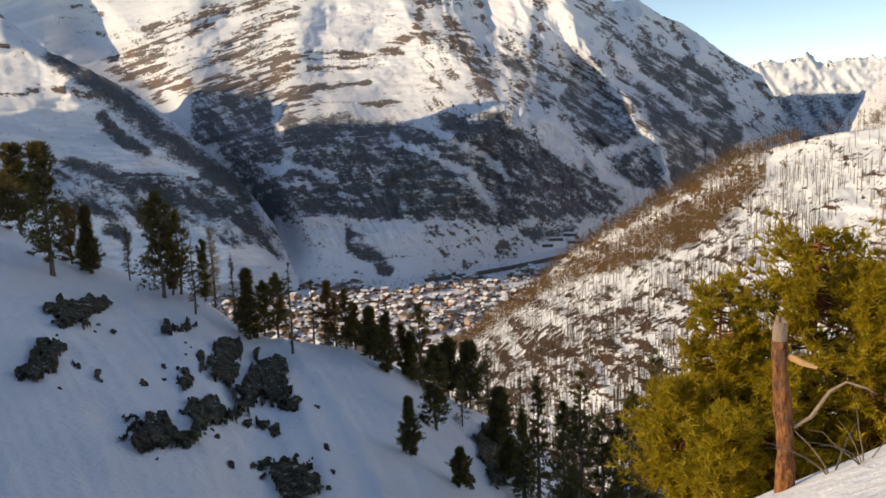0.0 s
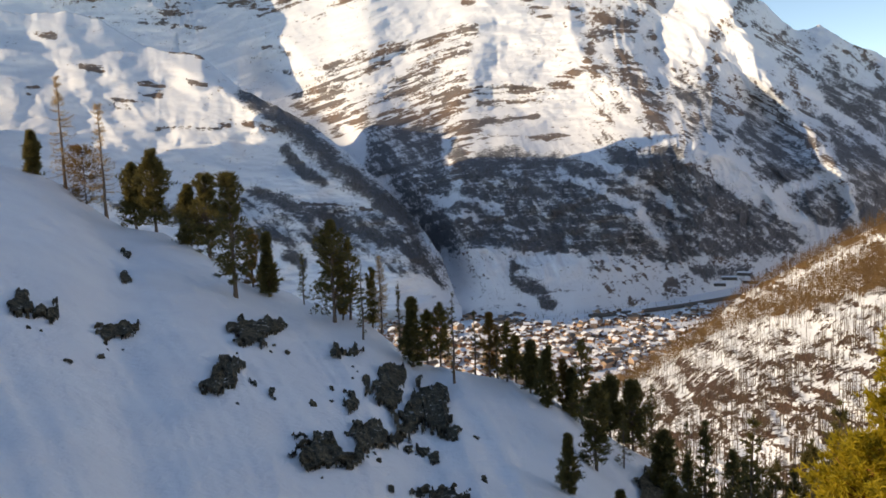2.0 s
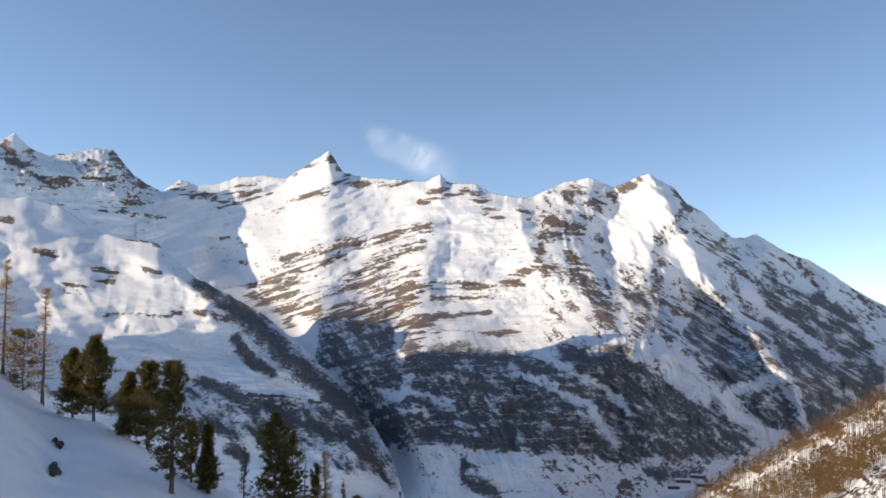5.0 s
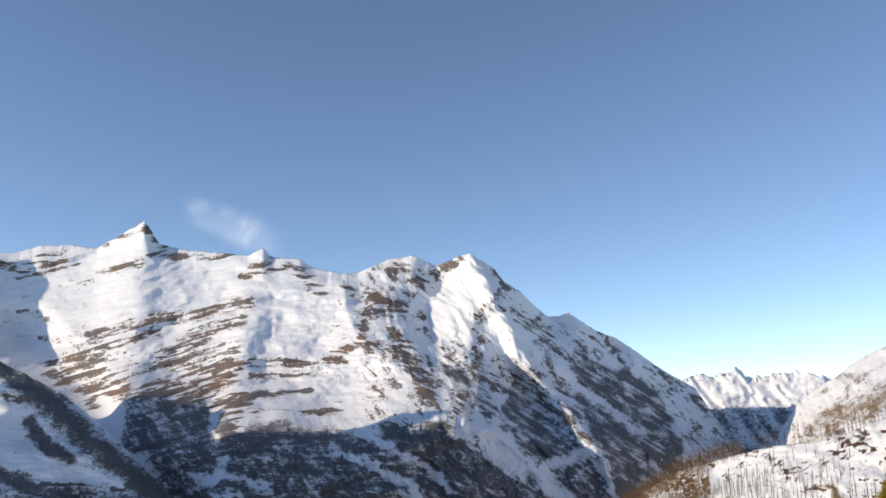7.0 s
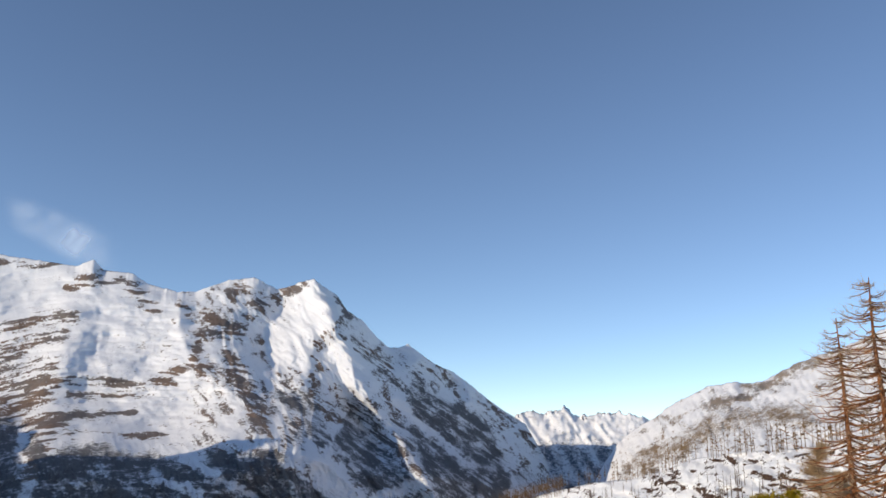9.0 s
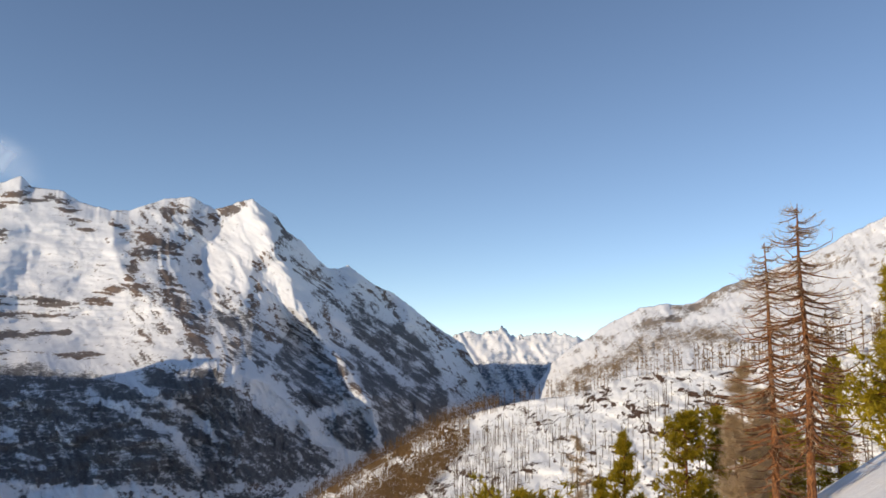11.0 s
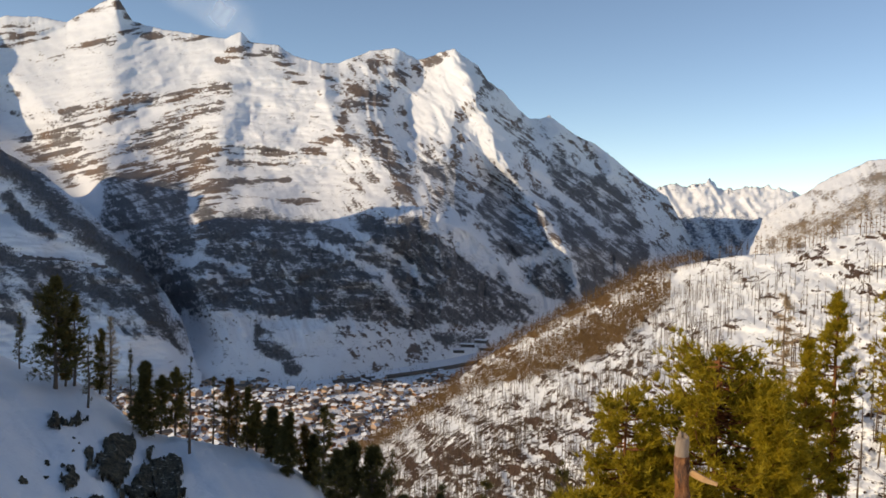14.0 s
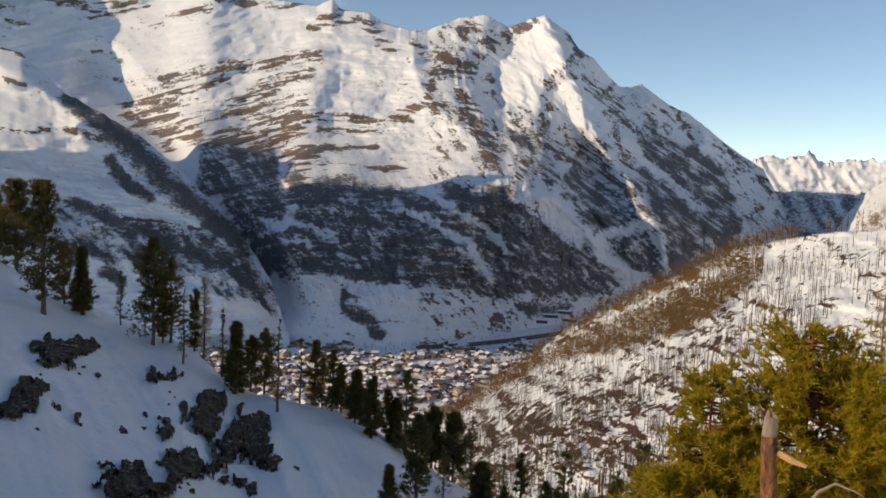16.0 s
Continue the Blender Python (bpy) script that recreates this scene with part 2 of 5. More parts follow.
# Faces that lean towards the sun (above 0) or away from it (below 0).
FACES = [(0.25, [(-5.2, 10.9), (3.5, 10.6), (6.2, 9.6), (6.5, 6.8), (8, 4.5), (6.5, 3.8), (-0.8, 3.5), (-0.1, -1.8), (-2, -1.8), (-2.3, 1.3), (-7.3, 1.3), (-11.8, 2.8), (-10.3, 3.7), (-13.2, 5.2), (-13.6, 7.1), (-10.9, 8.3), (-8.6, 9.4)]),
         (0, [(-0.8, 3.5), (6.5, 3.8), (10.2, 3), (12.8, 0.6), (13.5, -0.9), (-0.1, -1.1)]),
         (0.42, [(5.5, 1.2), (8, 2.1), (10.2, 1.6), (12.8, 0.3), (13.1, -0.9), (9.8, -0.8), (5.7, 0.2)]),
         (-1, [(-17.5, 9.7), (-12.7, 10.9), (-9.2, 10.8), (-10.9, 8.9), (-13.8, 7.5), (-13.8, 5.1), (-11, 3.6), (-12.1, 2.8), (-8.8, 1.4), (-7.3, -0.9), (-8.9, -1.7), (-14.7, 3.6), (-18.1, 6.9)]),
         (1.2, [(-6.9, 12.5), (-9.4, 10.4), (-12.7, 8.4), (-10.9, 8.4), (-8.6, 9.6), (-6.3, 10.7)]),
         (-0.9, [(-6.6, 12.8), (-5.2, 11), (-5.2, 10.5), (-6.3, 10.8)]),
         (-1.5, [(6.4, 9.8), (8.4, 10.2), (12.1, 10.4), (13.6, 9.1), (12.1, 7), (12.4, 5.1), (15, 4.4), (16.6, 4.2), (18.5, 2), (20, -0.9), (17.1, -1.6), (13.5, -0.9), (12.1, 1.4), (10.2, 3), (8, 4.5), (6.5, 6.8)]),
         (0.8, [(15.2, 10.7), (13.2, 8.4), (14.3, 8), (14.1, 7.2), (12.1, 7), (12.4, 5.1), (15, 4.4), (15.3, 5.6), (15.8, 7), (16.6, 7.5), (17.1, 8.7), (15.9, 10)]),
         (0.85, [(16.9, 6.6), (15.6, 5.5), (16.5, 4.4), (18.8, 2.4), (19.5, 3.8), (18.5, 5.6), (17.6, 6.5)]),
         (1, [(18.2, 2.1), (18.8, 2.7), (20.2, 0.9), (21.9, -0.6), (23.5, -3), (22.8, -3.5), (20.8, -1), (18.9, 0.8)]),
         (-1.3, [(17.5, 8.8), (20.3, 6.4), (27.4, 2.7), (31.3, -1.7), (31.4, -10.8), (23.8, -6.6), (23.6, -3.4), (22, -0.6), (20.3, 0.9), (19.6, 3.8), (17.8, 7.1)]),
         (1.2, [(21.2, 6.3), (21.9, 6.3), (22.8, 5.3), (22, 5.1)]),
         (1.3, [(24.7, 4.6), (25.4, 4), (26.3, 2.4), (25.4, 2.7), (24.8, 3.5)]),
         (-1, [(-7.3, 1.3), (-2, 1.3), (-1.8, -1.8), (-3.6, -6.8), (-5.9, -3.3), (-7.7, -1.3)])]
# Bands of bare rock: half-width and line.
BANDS = [(0.36, [(0.2, 7.4), (-1.9, 7), (-3.8, 6.4), (-5.3, 6.4)]),
         (0.3, [(-5.7, 6.4), (-7.6, 5.7), (-9.5, 5.2)]),
         (0.5, [(-0.5, 6.4), (-2.7, 5.3), (-3.4, 4.8), (-5.4, 3.6), (-7.3, 3.1)]),
         (0.7, [(-11.4, 3), (-9.9, 2.8), (-8.8, 3.2), (-7.7, 2.1), (-8.8, 1.5)]),
         (0.9, [(-3.8, 3.1), (-1.9, 3.2), (-1.1, 3.5), (-2.5, 2), (-5, 1.5)]),
         (0.62, [(-1.8, 1.3), (-0.2, 1.2), (-0.9, -0.3), (-1.2, -1.9)]),
         (0.26, [(-11, 3.6), (-9.5, 4.4), (-7.6, 4.8), (-5.7, 5.6)]),
         (0.28, [(-1.2, 3.4), (1.5, 3.5), (3.8, 3.2), (6.5, 3.4)]),
         (0.2, [(0.4, 2.6), (2.7, 2.7), (5.3, 2.8)]),
         (0.22, [(-0.8, 1.4), (1.9, 1.4), (4.2, 1.6)]),
         (0.22, [(0.3, 0.4), (3.4, 0), (6.1, 0.2)]),
         (0.3, [(5.2, 3.5), (7.4, 4.7), (8, 6.2)]),
         (0.3, [(0.5, 9.8), (1.8, 10.2)]),
         (0.18, [(-0.3, 9.1), (3.1, 9.9)]),
         (0.42, [(3.7, 9.5), (5, 8.1)]),
         (0.5, [(8.2, 7.7), (10.3, 6.9), (8, 6.7)]),
         (0.6, [(10.2, 4.1), (11.3, 2.9), (12.1, 1.2)]),
         (0.35, [(8, 4.4), (9.5, 4)]),
         (0.34, [(11.9, 8.9), (13.6, 9.7), (15.2, 10.4)]),
         (0.4, [(10.1, 9.9), (11.4, 9.1)]),
         (0.3, [(16, 7.2), (15.3, 6.2)]),
         (0.35, [(16.8, 9.4), (17.6, 8.1), (17.1, 7.7)]),
         (0.42, [(18, 6.3), (19.2, 5.5), (20.5, 4.8)]),
         (0.5, [(18.3, 2.3), (19.8, 0.6), (21.7, -0.8)]),
         (0.35, [(22.3, -1.7), (23.3, -2.9)]),
         (0.4, [(-7.1, 11.9), (-6.2, 12.2), (-5.5, 11)]),
         (0.2, [(-6.4, 10.5), (-3.3, 10.3), (-0.1, 10.7)]),
         (0.25, [(6.5, 8.5), (7.3, 7.9)]),
         (0.3, [(9.3, 6.3), (10.2, 4.8)]),
         (0.4, [(13.5, 3.4), (14.6, 1.4), (13.9, -0.1)]),
         (0.4, [(15.5, 3.2), (16.4, 1.7)]),
         (0.35, [(20.2, 3), (21.3, 1)]),
         (0.5, [(-13.4, 9.1), (-12.3, 9.7), (-10.7, 9.8)]),
         (0.4, [(-14.8, 9.5), (-13.1, 8.9)]),
         (0.35, [(-16.6, 10), (-15.5, 9.6)]),
         (0.35, [(-10.7, 8.6), (-9.2, 9.4), (-6.9, 9.8)]),
         (0.3, [(-22.1, 10.2), (-20.4, 10)]),
         (0.3, [(-21.1, 8.5), (-19.8, 8.2)]),
         (0.45, [(-20.2, 11.7), (-19.4, 10.7), (-18, 9.7)]),
         (0.35, [(-8.6, 10.9), (-7.7, 11.5), (-6.9, 12)]),
         (0.75, [(-5.8, 1.5), (-3.5, 2.1), (-1.6, 2.4)]),
         (0.5, [(-11, 2.6), (-9.5, 2.1), (-8.4, 1.9)])]
# Woods and dark broken ground: share and outline. The first outline paints the shade left of the nose.
WOODS_AND_SHADE = [(0.68, [(-7.3, 1.3), (-3.9, 1.3), (-2.2, 1.3), (-1.8, -1.8), (-1.5, -3.7), (-3.5, -7.3), (-5.9, -3.5), (-7.7, -1.3)]),
         (0.74, [(-0.1, -1.1), (1.5, -0.5), (5.3, -1.1), (9.4, -1.9), (12.8, -0.7), (15.3, -2.7), (17.5, -4.2), (22.2, -6.6), (18.8, -8), (13.5, -8.3), (6.4, -7.8), (-1.3, -7), (-3.5, -7.9), (-4, -5.2), (-1.3, -3.4)]),
         (0.5, [(12.8, 3.3), (15.3, 3.2), (16.6, 0.9), (17.1, -0.9), (14.6, -0.9), (13.5, 0.3)]),
         (0.6, [(18.5, 1.3), (18.8, 0.7), (21, -1.1), (23.5, -3.8), (24.1, -6.6), (22.3, -6.3), (19.8, -4.4), (16.7, -0.9), (17.4, 1.7)]),
         (0.64, [(22, 4.4), (23.8, 2.9), (25.4, 2.5), (27.5, 0.7), (29.6, -6.3), (24.1, -6.6), (23.8, -3.4), (22.2, -0.6), (21.2, 2.3)]),
         (0.7, [(1.4, -6.8), (2.9, -8.4), (5.6, -10.8), (5.2, -11.8), (2.5, -9.9)]),
         (0.9, [(-3.1, -7.9), (-1.9, -9.1), (-1.4, -11.7), (-2.4, -11.7), (-2.9, -9.8)])]
CLIFFS = [(0.75, [(0.5, -1.1), (2.6, -1), (4.1, -1.7)]), (0.7, [(5.3, -1.3), (7.4, -2.3), (8.3, -3.8)]), (0.8, [(9.4, -1.4), (11.3, -1.6), (13.1, -1.4)]), (0.5, [(14.6, -8.8), (16, -9.1), (17.1, -8.9)]), (0.6, [(-1.2, -0.7), (-0.1, -2.2)])]
# Open snow between them.
CLEAR = [(0.55, [(15.1, -0.3), (16.4, -2), (18.1, -3.5), (19.8, -5), (22.3, -6.6)]), (0.4, [(19.8, -4), (21.2, -3.4), (23, -2.4)]), (0.3, [(-1.9, -4.5), (-0.3, -5)]), (0.25, [(-2.8, -3.8), (-0.9, -3.5), (1.4, -4.5)]), (0.35, [(-6.6, -2.1), (-5.5, -3.5)]), (0.3, [(13.5, -5.3), (12, -3.8), (9.8, -2.3), (7.6, -1.5)]), (0.3, [(12.4, -7.2), (11.3, -5), (8.7, -3.5), (6, -2.3)]), (0.5, [(-8.8, 1.4), (-7.3, -0.6)]), (0.3, [(20.8, 2.6), (23.5, 0.1), (26, -1.7)])]
GORGE = [(-13.2, 5.1), (-8.8, 0.6), (-5.9, -3.3), (-3.6, -6.8), (-1.8, -9.8)]
NOSE = [(0, 7.3), (-0.6, 3.5), (-0.4, 1.2), (-1, -1.8), (-0.9, -5.3)]
SUMMIT_RIB = [(15.2, 10.4), (16.6, 7.7), (17.4, 6), (19, 2.7), (21.7, -0.7), (23.5, -3.2), (24.8, -6.5)]
PEAKS = [(-27.5, 11.6), (-25.9, 10.9), (-24.7, 10.3), (-23.1, 10.8), (-21.4, 11.3), (-20.1, 10.3), (-18.4, 8.9)]
APRON_TOP = [(-9, -5), (-3.3, -7), (-0.2, -7.3), (2.9, -7.1), (6.3, -7.7), (10.1, -8.4), (13.1, -8.5), (15.6, -7.9), (17.8, -8.4), (20, -9.5), (40, -9.5)]


def inside(az, el, points, soft):
    """1 within an outline of bearings and heights, 0 outside it, over that many degrees at its edge."""
    odd = np.zeros(np.shape(az), bool)
    d = np.full(np.shape(az), 1e9)
    for (a, b), (c, e) in zip(points, points[1:] + points[:1]):
        t = np.clip(((az - a) * (c - a) + (el - b) * (e - b)) / max((c - a) ** 2 + (e - b) ** 2, 1e-9), 0, 1)
        d = np.minimum(d, (az - a - t * (c - a)) ** 2 + (el - b - t * (e - b)) ** 2)
        if b != e:
            odd ^= ((b > el) != (e > el)) & (az < (c - a) * (el - b) / (e - b) + a)
    return smooth(np.where(odd, 1, -1) * np.sqrt(d), -soft, soft)


def soft_stroke(az, el, pts, w):
    t = stroke(az, el, pts, w)
    return t * t * (3 - 2 * t)


def main_crest(az):
    return along(SKY_MAIN, az) + 0.02 + 0.16 * (fbm(az * 2.4, 0.5, seed=3, octaves=4) - 0.5) + 0.06 * (fbm(az * 6, 0.5, seed=5, octaves=3, ridged=True) - 0.6)


def wander(az, el, seed, far=0.35):
    """Bearings and heights shifted a little, so that no outline runs straight."""
    return (az + far * 2 * (fbm(az * 1.1, el * 1.1, seed=seed, octaves=4, gain=0.6) - 0.5),
            el + far * 2 * (fbm(az * 1.1, el * 1.1, seed=seed + 7, octaves=4, gain=0.6) - 0.5))


def gullies(az, el, seed):
    """Ribs and runnels that run down the slope, leaning to the right as they fall."""
    bend = fbm(az * 0.25, el * 0.25, seed=seed + 9, octaves=3)
    s = az + 0.5 * el + 3.5 * bend
    big = fbm(s * 0.36, el * 0.16 + 2 * bend, seed=seed, octaves=3, ridged=True)
    small = fbm(s * 1.25, el * 0.45 + bend, seed=seed + 20, octaves=5, ridged=True, gain=0.58)
    return big, small


def dip(az, el):
    """Height along the layers of the rock, which fall to the left on the nose, lie level in the middle and fall to the right beyond."""
    return el + 0.3 * np.logaddexp(0, -2 * (az + 0.5)) / 2 * (az > -19) + 0.62 * np.logaddexp(0, 2 * (az - 11.5)) / 2


def bedding(az, el, seed):
    """Broken streaks along the layers of the rock."""
    return fbm(az * 0.55 + 0.6 * fbm(az, el, seed=seed + 3), dip(az, el) * 5.0, seed=seed, octaves=5, gain=0.62)


def leaning(az, el, faces, base, distance=3300.0, stiff=0.26, leak=0.012):
    """Relief towards the valley, smooth up and down, whose faces turn to the left where base plus faces is above 0 and to the right below it."""
    wa, we = wander(az, el, 810, 0.22)
    lean = base * np.ones_like(az)
    for value, outline in faces:
        f = inside(wa, we, outline, 0.2)
        lean = lean * (1 - f) + value * f
    rows, cols = lean.shape
    dx, dz = float(az[0, 1] - az[0, 0]), float(np.median(np.diff(el, axis=0)))
    pad = np.pad(lean - lean.mean(), ((rows // 3, rows // 3), (cols // 8, cols // 8)), mode="linear_ramp")
    kx = 2 * np.pi * np.fft.fftfreq(pad.shape[1], dx)[None, :]
    kz = 2 * np.pi * np.fft.fftfreq(pad.shape[0], dz)[:, None]
    out = np.fft.ifft2(np.fft.fft2(pad) * -1j * kx / (kx ** 2 + stiff * kz ** 2 + leak)).real
    return out[rows // 3:rows // 3 + rows, cols // 8:cols // 8 + cols] * radians(1) * distance


def main_shape(az, el, u):
    big, small = gullies(az, el, 40)
    layer = bedding(az, el, 631)
    low = smooth(0.5 - el, 0, 2)
    right = smooth(az, 8, 12)
    relief = leaning(az, el, FACES, 0.02)
    relief += (20 + 34 * low + 26 * right) * (big - 0.55) + (7 + 24 * low + 20 * right) * (small - 0.5) + 9 * (layer - 0.5) * smooth(el, -3, 1)
    relief += 70 * (fbm(az * 0.4, dip(az, el) * 0.7, seed=71, octaves=4, gain=0.5) - 0.5)
    relief += 38 * (fbm(az * 0.42, dip(az, el) * 2.1, seed=73, octaves=3) - 0.5) * smooth(el, -2, 1) * (1 - 0.6 * right)
    relief -= 260 * soft_stroke(az, el, GORGE, 2.4)
    relief += 90 * soft_stroke(az, el, SUMMIT_RIB, 1.3) + 60 * soft_stroke(az, el, NOSE, 2.0)
    relief += 150 * soft_stroke(az, el, PEAKS, 2.6) * (fbm(az * 0.8, el * 0.8, seed=78, octaves=5, ridged=True) - 0.1)
    relief += 5 * (fbm(az * 2.6, el * 3.2, seed=77, octaves=4, gain=0.6) - 0.5)
    return relief * smooth(u, 0.02, 0.26) * (1 - 0.35 * smooth(u, 0.95, 1))


def main_cover(az, el, u, steep):
    wa, we = wander(az, el, 910, 0.25)
    oa, oe = wander(az, el, 930, 0.6)
    layer = bedding(az, el, 631)
    fine = bedding(az * 1.7, el * 1.7, 655)
    mess = fbm(az * 1.5 + el * 0.5, el * 2.4, seed=91, octaves=6, gain=0.6)
    blot = fbm(az * 0.5, el * 0.8, seed=92, octaves=4)
    streak = fbm((az + 0.8 * el) * 2.8 + 2 * blot, (el - 0.3 * az) * 1.1, seed=95, octaves=6, gain=0.65)
    gate = 0.03 + 0.16 * smooth(blot, 0.5, 0.72)
    crags = smooth(az, 6, 9) * (1 - 0.6 * smooth(el, 9.5, 10.5))
    for width, line in BANDS:
        gate = np.maximum(gate, soft_stroke(wa, we, line, width * 1.9) ** 0.8 * (1.25 if width > 0.55 else 1.0))
    rock = 0.66 * gate + 2.4 * (layer - 0.53) * (0.1 + 0.9 * gate) + 2.0 * (fine - 0.52) * (0.22 + 0.7 * gate) + 0.5 * (mess - 0.5) * (0.3 + gate) + 0.06
    rock = np.maximum(rock, crags * (0.2 + 2.0 * (streak - 0.5) + 1.2 * (mess - 0.5)))
    rock = np.maximum(rock, 0.75 * soft_stroke(az, el, PEAKS, 2.2) + 2.0 * (mess - 0.6) + 0.8 * (steep - 0.5))
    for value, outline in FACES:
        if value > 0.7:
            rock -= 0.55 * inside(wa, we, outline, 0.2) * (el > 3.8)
    above = smooth(el - along(APRON_TOP, az) + 1.5 * (streak - 0.5), -0.3, 0.5)
    forest = -0.4 * np.ones_like(az)
    for share, outline in WOODS_AND_SHADE:
        f = inside(oa, oe, outline, 0.4)
        forest = np.maximum(forest, f * (share + 1.2 * (streak - 0.5) + 0.9 * (mess - 0.5) + 1.1 * (layer - 0.5)) - 0.4 * (1 - f))
    forest = np.maximum(forest, 0.05 + 1.6 * (streak - 0.5) - 0.5 * smooth(el, -2.5, -0.5) - 0.3 * (1 - above))
    for width, line in CLIFFS:
        f = soft_stroke(wa, we, line, width * 1.5)
        forest = np.maximum(forest, 0.95 * f ** 0.6 + 1.1 * (mess - 0.5) - 0.2)
    for width, line in CLEAR:
        f = soft_stroke(oa, oe, line, width * 1.5)
        forest -= (0.75 + 1.2 * (mess - 0.5)) * f
        rock -= 0.5 * f
    return rock, forest


AZ = np.linspace(-34, 35.5, 1040)
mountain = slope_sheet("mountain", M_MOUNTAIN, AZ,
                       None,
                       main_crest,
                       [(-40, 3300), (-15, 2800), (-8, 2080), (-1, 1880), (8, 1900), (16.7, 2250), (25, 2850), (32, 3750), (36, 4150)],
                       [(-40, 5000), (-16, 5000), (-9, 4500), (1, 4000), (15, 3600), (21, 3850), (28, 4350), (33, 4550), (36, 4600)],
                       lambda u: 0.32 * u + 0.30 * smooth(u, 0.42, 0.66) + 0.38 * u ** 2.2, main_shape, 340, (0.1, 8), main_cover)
tagged(mountain, "snow-covered rocky mountain with dark forest on its lower slopes", "mountain", kind="structure")

# -- the flank on the near side of the gorge --
FLANK = [(-40, 10.5), (-33, 9), (-27.3, 8.6), (-25.5, 8.8), (-23.6, 8.4), (-21.1, 6.8), (-17.7, 6.2), (-15, 3.9), (-12.9, 2.8), (-10.7, 1.5), (-8.5, -0.4), (-6.3, -2.7), (-4.1, -5.1), (-2.6, -7.4), (-1.8, -9.7), (-1.2, -12.2)]


def flank_crest(az):
    return along(FLANK, az) + 0.25 * (fbm(az * 1.5, 0.5, seed=13, octaves=4) - 0.5)


# Ledges of rock and strips of wood: half-width and line.
LEDGES = [(0.4, [(-23.2, 3.6), (-22.6, 3.2), (-22.1, 3.3)]), (0.22, [(-21.6, 4.4), (-20.2, 4.3)]), (0.22, [(-21.4, 3.7), (-20.4, 3.8)]), (0.2, [(-19.5, 6.4), (-18.5, 6.3), (-17.6, 6.1)]), (0.2, [(-21.8, 7.3), (-19.8, 7.5)]), (0.2, [(-21, 7), (-19.6, 7.1)]), (0.2, [(-18.5, 4.6), (-17.5, 4.4)]), (0.35, [(-17.4, 1.7), (-16.7, 1.6), (-16.1, 1.8)]), (0.3, [(-15.2, 1.8), (-14, 1.6), (-12.7, 1.1)]), (0.25, [(-20.6, 1.6), (-19.6, 1.5)]), (0.22, [(-19.3, 1.5), (-17.9, 1.6)]), (0.2, [(-27.2, 7.4), (-26.1, 7.4)]), (0.3, [(-27.9, 4), (-27.5, 4.2)]), (0.25, [(-24.8, 5.6), (-23.7, 5.5)]), (0.3, [(-14.8, -2.5), (-13, -3.1), (-10.4, -3.9), (-7.4, -4.4)]), (0.2, [(-16.8, 4.4), (-16.6, 4.2)])]
SPUR_WOODS = [(0.9, [(-14.8, 3.7), (-13.2, 2.5), (-11.4, 1), (-9.6, -0.9), (-7.8, -2.5), (-5.9, -4), (-4.4, -5.6)]), (0.45, [(-12.6, -0.1), (-11.5, -1.6), (-10.4, -2.2)]), (0.55, [(-14.8, -2.7), (-12.3, -3.9), (-8.9, -5.1), (-5.9, -6.7)]), (0.5, [(-12.9, -7), (-12, -7.6)]), (0.4, [(-5.9, -5.9), (-4, -7.9)])]


def flank_shape(az, el, u):
    big, small = gullies(az * 0.9, el, 140)
    edge = along(FLANK, az) - el
    away = smooth(az, -16, -13) * (1 - smooth(edge, 0.9, 1.9))
    relief = leaning(az, el, [], 0.02 - 1.7 * away, 2500.0)
    soft = fbm(az * 0.42 + 0.3 * el, el * 0.6, seed=146, octaves=4, gain=0.4)
    relief += 26 * (big - 0.55) + 3 * (small - 0.5) + 150 * (fbm(az * 0.25, el * 0.4, seed=144, octaves=3, gain=0.4) - 0.5) + 60 * (soft - 0.5)
    relief += 30 * (fbm(az * 0.45 + 0.2 * el, el * 2.0, seed=148, octaves=4) - 0.5)
    return relief * smooth(u, 0, 0.1) * (1 - 0.6 * smooth(u, 0.92, 1)) * smooth(-2.2 - az, 0, 3)


def flank_cover(az, el, u, steep):
    wa, we = wander(az, el, 940, 0.22)
    layer = fbm(az * 0.8, el * 4.0 + 0.3 * az, seed=161, octaves=5, gain=0.62)
    mess = fbm(az * 1.4 + el * 0.4, el * 2.2, seed=191, octaves=6, gain=0.6)
    streak = fbm((az + 0.9 * el) * 1.6, (el - 0.3 * az) * 0.7, seed=195, octaves=6, gain=0.65)
    gate = 0.05 + 0 * az
    for width, line in LEDGES:
        gate = np.maximum(gate, soft_stroke(wa, we, line, width * 1.7) ** 0.8)
    rock = 0.46 * gate + 3.0 * (layer - 0.54) * (0.15 + gate) + 0.9 * (mess - 0.5) * (0.3 + gate) + 0.06
    forest = -0.4 * np.ones_like(az)
    for width, line in SPUR_WOODS:
        f = soft_stroke(wa, we, line, width * 1.5) ** 0.6
        forest = np.maximum(forest, 1.35 * f + 1.2 * (mess - 0.5) + 0.6 * (streak - 0.5) - 0.35)
    low = smooth(-3.2 - 0.1 * (az + 15) - el + 1.5 * (mess - 0.5), -0.5, 0.9) * smooth(el + 6.8 + 0.28 * (az + 12) + 1.5 * (streak - 0.5), -0.6, 0.6)
    forest = np.maximum(forest, low * (0.5 + 2.2 * (streak - 0.5)) + 0.5 * (mess - 0.5) - 0.3 * (1 - low))
    return rock, forest


